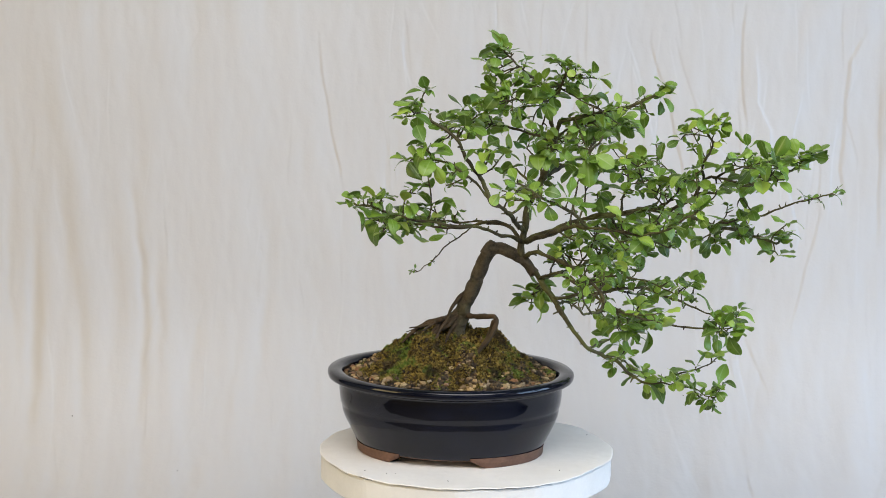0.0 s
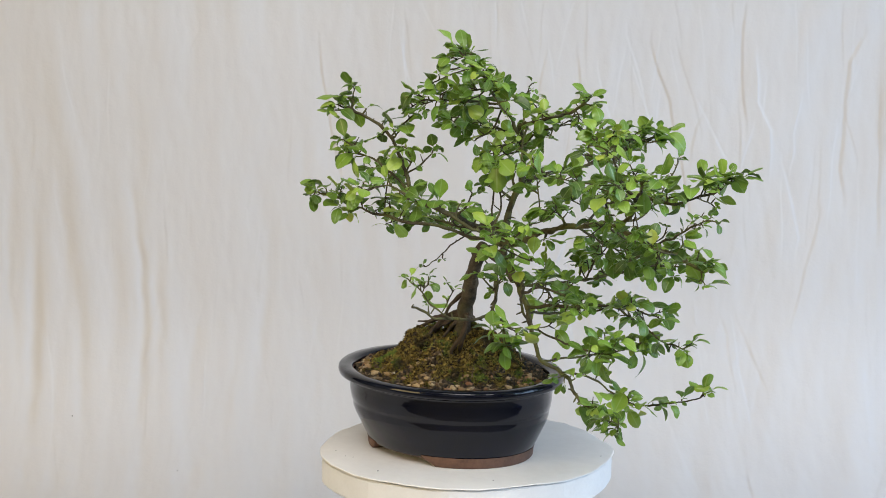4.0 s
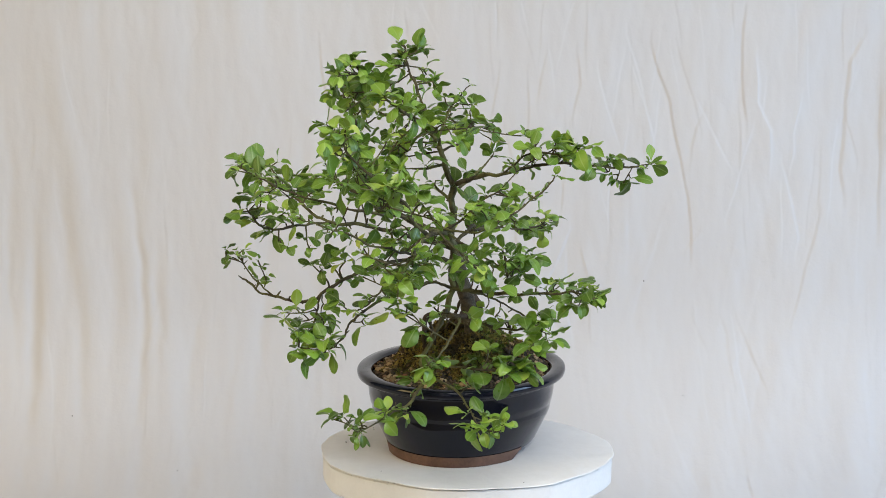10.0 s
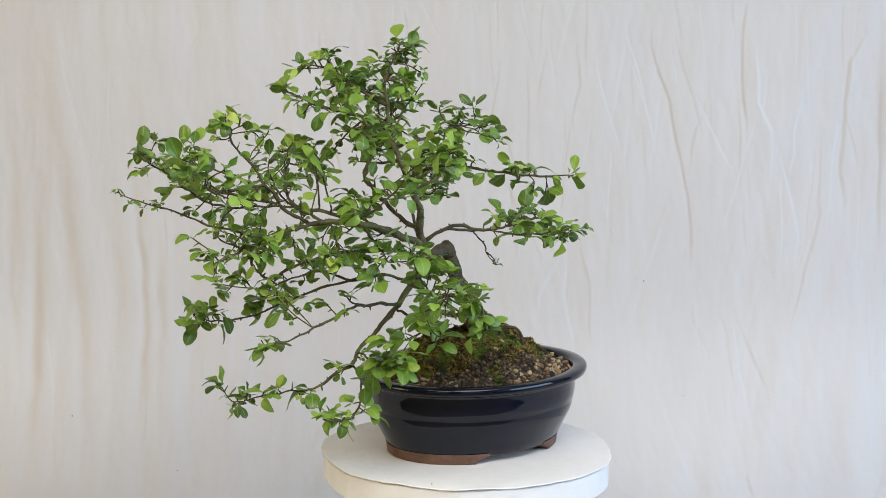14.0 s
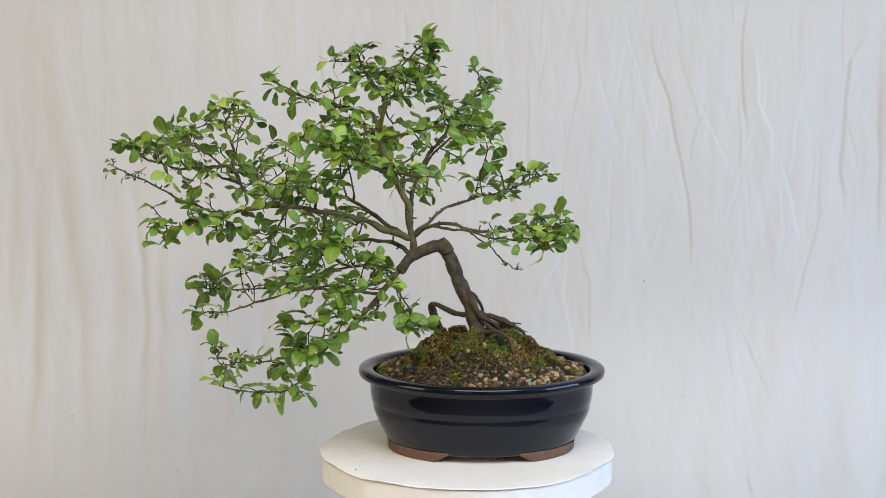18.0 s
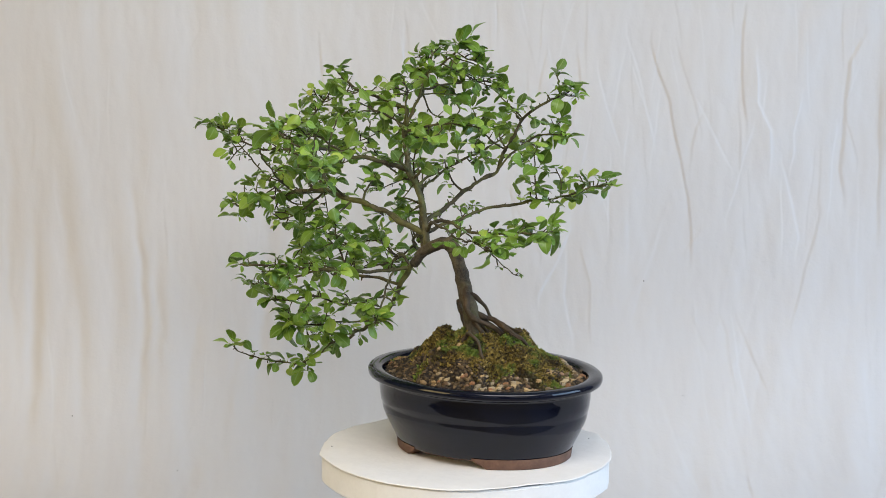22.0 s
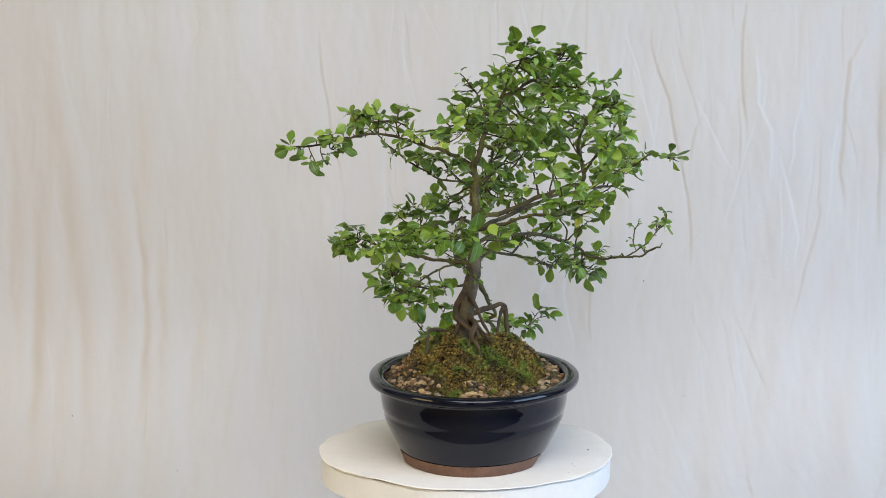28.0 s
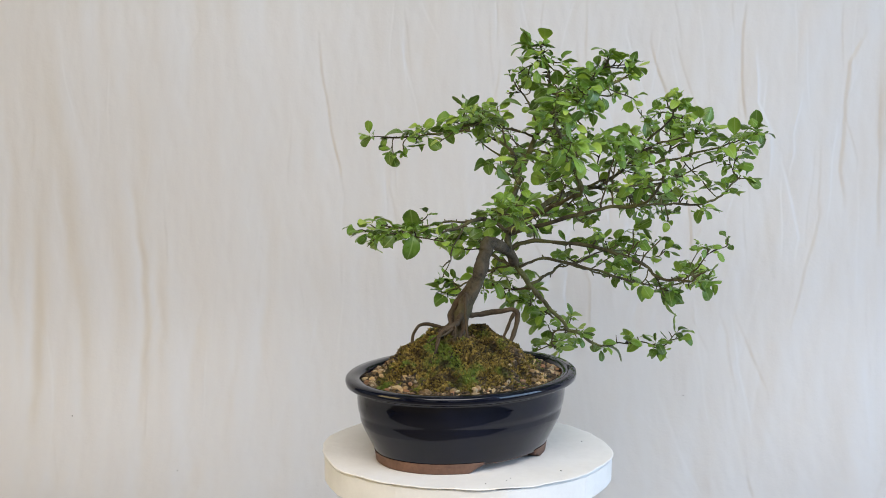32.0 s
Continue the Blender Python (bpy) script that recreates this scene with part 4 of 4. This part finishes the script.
limb([(160, -22, 263), (164, -4, 276), (170, 10, 292), (168, 40, 310)], 2.2, 0.8, [(163, 0, 284), (200, 10, 295), (190, 50, 300), (150, 90, 348), (140, 40, 300)], bare=0.3)
limb([(196, -30, 268), (208, -56, 282), (216, -72, 294), (206, -96, 312)], 2.0, 0.8, [(152, -117, 334), (236, -91, 275), (188, -73, 255), (180, -90, 300), (190, -110, 330), (170, -70, 330)], bare=0.25)
limb([(176, -26, 266), (205, 16, 272), (206, 60, 300), (206, 90, 330)], 1.8, 0.7, [(230, 40, 290), (180, 70, 300), (225, 10, 300)], bare=0.35)

# the front branches
limb([(62, -16, 230), (84, -60, 246), (104, -102, 260), (118, -142, 265), (98, -174, 286), (70, -196, 303), (54, -206, 313), (42, -240, 311)], 3.6, 0.8, [(118, -115, 323), (122, -71, 261), (117, -78, 238), (58, -175, 305), (75, -193, 297), (24, -225, 314), (45, -229, 318), (100, -150, 300), (60, -160, 290), (40, -163, 294)], bare=0.55)
limb([(116, -136, 264), (146, -164, 266), (174, -193, 266), (206, -206, 282), (226, -212, 298)], 2.2, 0.8, [(219, -194, 338), (205, -169, 247), (161, -154, 238), (174, -193, 258), (200, -170, 290), (150, -180, 285), (244, -190, 310), (190, -215, 280)], bare=0.3)
limb([(58, -13, 210), (66, -24, 219), (84, -60, 222), (110, -104, 214), (132, -138, 200), (134, -158, 188), (124, -186, 187), (112, -208, 192), (96, -236, 206)], 3.8, 1.0, bare=0.75, gap=26, ends=False, tips=[(118, -129, 207), (149, -157, 231), (115, -150, 232), (90, -110, 240), (150, -120, 235)])
limb([(121, -193, 188), (112, -214, 204), (107, -226, 220), (104, -240, 234)], 1.4, 0.7, [(137, -207, 227), (115, -228, 236), (92, -238, 236), (134, -247, 233)], bare=0.65, size=13)
limb([(134, -146, 194), (148, -150, 180), (156, -152, 166), (162, -160, 156)], 1.6, 0.8, [(198, -182, 187), (127, -138, 171), (150, -170, 166), (170, -140, 170)], bare=0.4, size=26)
limb([(76, -16, 191), (98, -40, 200), (128, -86, 186), (160, -112, 173), (200, -120, 164), (238, -128, 161), (262, -142, 164)], 2.4, 0.8, [(252, -166, 166), (266, -150, 158), (255, -132, 176), (180, -95, 180), (275, -130, 165)], bare=0.88, size=26)
limb([(110, -60, 194), (150, -80, 205), (190, -90, 200), (216, -110, 190)], 1.8, 0.7, [(132, -40, 219), (160, -110, 220), (215, -130, 205), (140, -60, 220), (180, -60, 215)], bare=0.3)

# the lower limb that cascades beside the pot
limb([(66, -14, 204), (77, -16, 190), (88, -20, 174), (98, -28, 158), (110, -34, 142), (124, -46, 126), (144, -38, 112), (160, -44, 106), (176, -54, 94), (190, -66, 86)], 3.6, 1.3, [(171, -38, 112), (150, -60, 110), (130, -30, 118)], bare=0.72, sides=10, material=LIMB, size=25, gap=14)
limb([(184, -62, 90), (206, -70, 90), (232, -82, 88), (250, -100, 84), (262, -112, 92)], 1.5, 0.6, [(252, -132, 98), (260, -120, 104), (235, -108, 81), (250, -101, 78), (215, -85, 96), (205, -55, 82)], bare=0.2, gap=12, size=21)
limb([(146, -36, 111), (166, -8, 100), (186, 6, 84), (206, 12, 76), (234, 24, 80), (262, 32, 88), (280, 36, 99)], 1.8, 0.6, [(193, 24, 79), (211, 9, 68), (180, 33, 70), (226, 24, 76), (171, 8, 114), (278, 39, 96), (250, 25, 92)], bare=0.3, gap=13, size=21)
limb([(128, -44, 122), (152, -10, 124), (176, 30, 126), (189, 60, 130)], 1.6, 0.7, [(157, 25, 151), (172, 57, 130), (189, 45, 122), (187, 67, 129), (160, 30, 138), (200, 40, 140)], bare=0.35, size=25, gap=14)
limb([(90, -21, 171), (128, -22, 176), (160, -14, 180), (190, -8, 178), (224, -14, 168), (256, -28, 156), (287, -36, 154)], 2.6, 0.8, [(261, -42, 163), (238, -68, 200), (233, -58, 199), (209, 12, 185), (200, -30, 190), (160, -40, 190), (290, -28, 150)], bare=0.86, gap=12)

# the low branches at the back
limb([(77, -16, 191), (92, 8, 190), (108, 34, 192), (128, 57, 195), (150, 84, 200), (170, 106, 204), (200, 122, 205), (216, 126, 206)], 3.0, 0.9, [(157, 100, 205), (98, 8, 217), (101, 102, 202), (104, 59, 210), (207, 122, 208), (170, 134, 197), (145, 131, 197), (175, 107, 219), (159, 125, 192), (171, 105, 186), (140, 90, 215), (190, 100, 200)], bare=0.4)
limb([(88, 2, 190), (80, 34, 178), (72, 62, 160), (68, 78, 154), (69, 88, 153)], 1.8, 0.8, [(83, 70, 147), (76, 19, 163), (72, 75, 140), (73, 27, 153), (85, 80, 170)], bare=0.5, gap=15, size=26)
limb([(92, -23, 167), (104, 14, 160), (122, 46, 156), (146, 66, 166), (164, 74, 170)], 2.0, 0.8, [(133, 38, 172), (123, 48, 149), (103, 16, 152), (164, 73, 172), (150, 90, 155)], bare=0.35, size=25, gap=14)
limb([(150, 68, 168), (180, 70, 160), (211, 63, 157)], 1.3, 0.7, [(186, 64, 130), (211, 63, 158), (200, 85, 165)], bare=0.4, size=25, gap=14)
limb([(120, 46, 194), (136, 40, 222), (142, 34, 248)], 1.8, 0.7, [(106, 46, 216), (140, 70, 240), (110, 50, 230), (165, 50, 240)], bare=0.3)
limb([(150, -22, 262), (160, 10, 242), (175, 40, 228)], 1.8, 0.7, [(190, 20, 215), (160, 60, 235), (200, 40, 240)], bare=0.35)
limb([(190, -28, 266), (205, 0, 245), (230, 15, 235)], 1.5, 0.7, [(215, -20, 225), (190, -40, 230), (245, 0, 245)], bare=0.35)


def big_leaf(q, way, size, tint):
    """One large leaf at a place in millimetres, pointing along a way."""
    d = Vector(way).normalized()
    x = d.cross(Vector((0.2, -1.0, 0.35))).normalized()
    m = Matrix((x, d, x.cross(d))).transposed().to_4x4()
    LEAVES.append((Matrix.Translation(Vector(q) / 1000) @ m @ Matrix.Diagonal((size, size, size, 1.0)), len(BRANCHES) - 1, tint))


limb([(92, -32, 346), (92, -55, 343), (86, -79, 338)], 1.2, 0.8, [(76, -82, 332), (92, -86, 330), (84, -70, 326)], bare=0.2, gap=8, size=20, young=0.45)
limb([(104, -102, 260), (110, -110, 300), (118, -118, 338)], 1.4, 0.7, bare=0.7, gap=9, size=20)
big_leaf((118, -118, 338), (0.1, -0.1, -1.0), 0.036, 0.05)
big_leaf((122, -122, 338), (0.8, -0.3, -0.45), 0.028, 0.1)


def build_leaves():
    """The outermost leaves one by one on their branches, the inner foliage joined."""
    order = sorted(range(len(LEAVES)), key=lambda i: -(LEAVES[i][0].translation - CENTRE).length)
    verts, faces, blades = [], [], []
    for rank, i in enumerate(order):
        m, branch, tuft = LEAVES[i]
        me, blade = LEAF_SHAPES[i % len(LEAF_SHAPES)]
        if rank < 300:
            ob = part("leaf", me, LEAF, BRANCHES[branch])
            ob.matrix_basis = m
            ob.color = (tuft, tuft, tuft, 1.0)
        else:
            b = len(verts)
            verts.extend(m @ v.co for v in me.vertices)
            faces.extend(tuple(j + b for j in p.vertices) for p in me.polygons)
            blades.extend((*q, tuft) for q in blade)
    inner = part("foliage", veined(mesh_of("foliage", verts, faces, LEAF), blades), LEAF, TREE, "dense small green leaves of the inner crown")
    inner.color = (0.0, 0.0, 0.0, 1.0)
    tagged(inner, kind="stuff")


build_leaves()


def motions():
    """The stand turns at an even pace and carries the pot, its soil and the tree."""
    times = [SECONDS * k / 20 for k in range(21)]
    turns = [(t, pose(0, 0, TOP, 0, 0, turned(t))) for t in times]
    pot_place = pose(POT_AT[0], POT_AT[1], 0.0002, 0, 0, POT_TURN)
    walk(STAND, turns)
    walk(TREE, turns)
    walk(POT, [(t, m @ pot_place) for t, m in turns])
    walk(SOIL_MOUND, [(t, m @ pot_place) for t, m in turns])
    for crumb, place in CRUMBS:
        walk(crumb, [(t, m @ place) for t, m in turns])


motions()
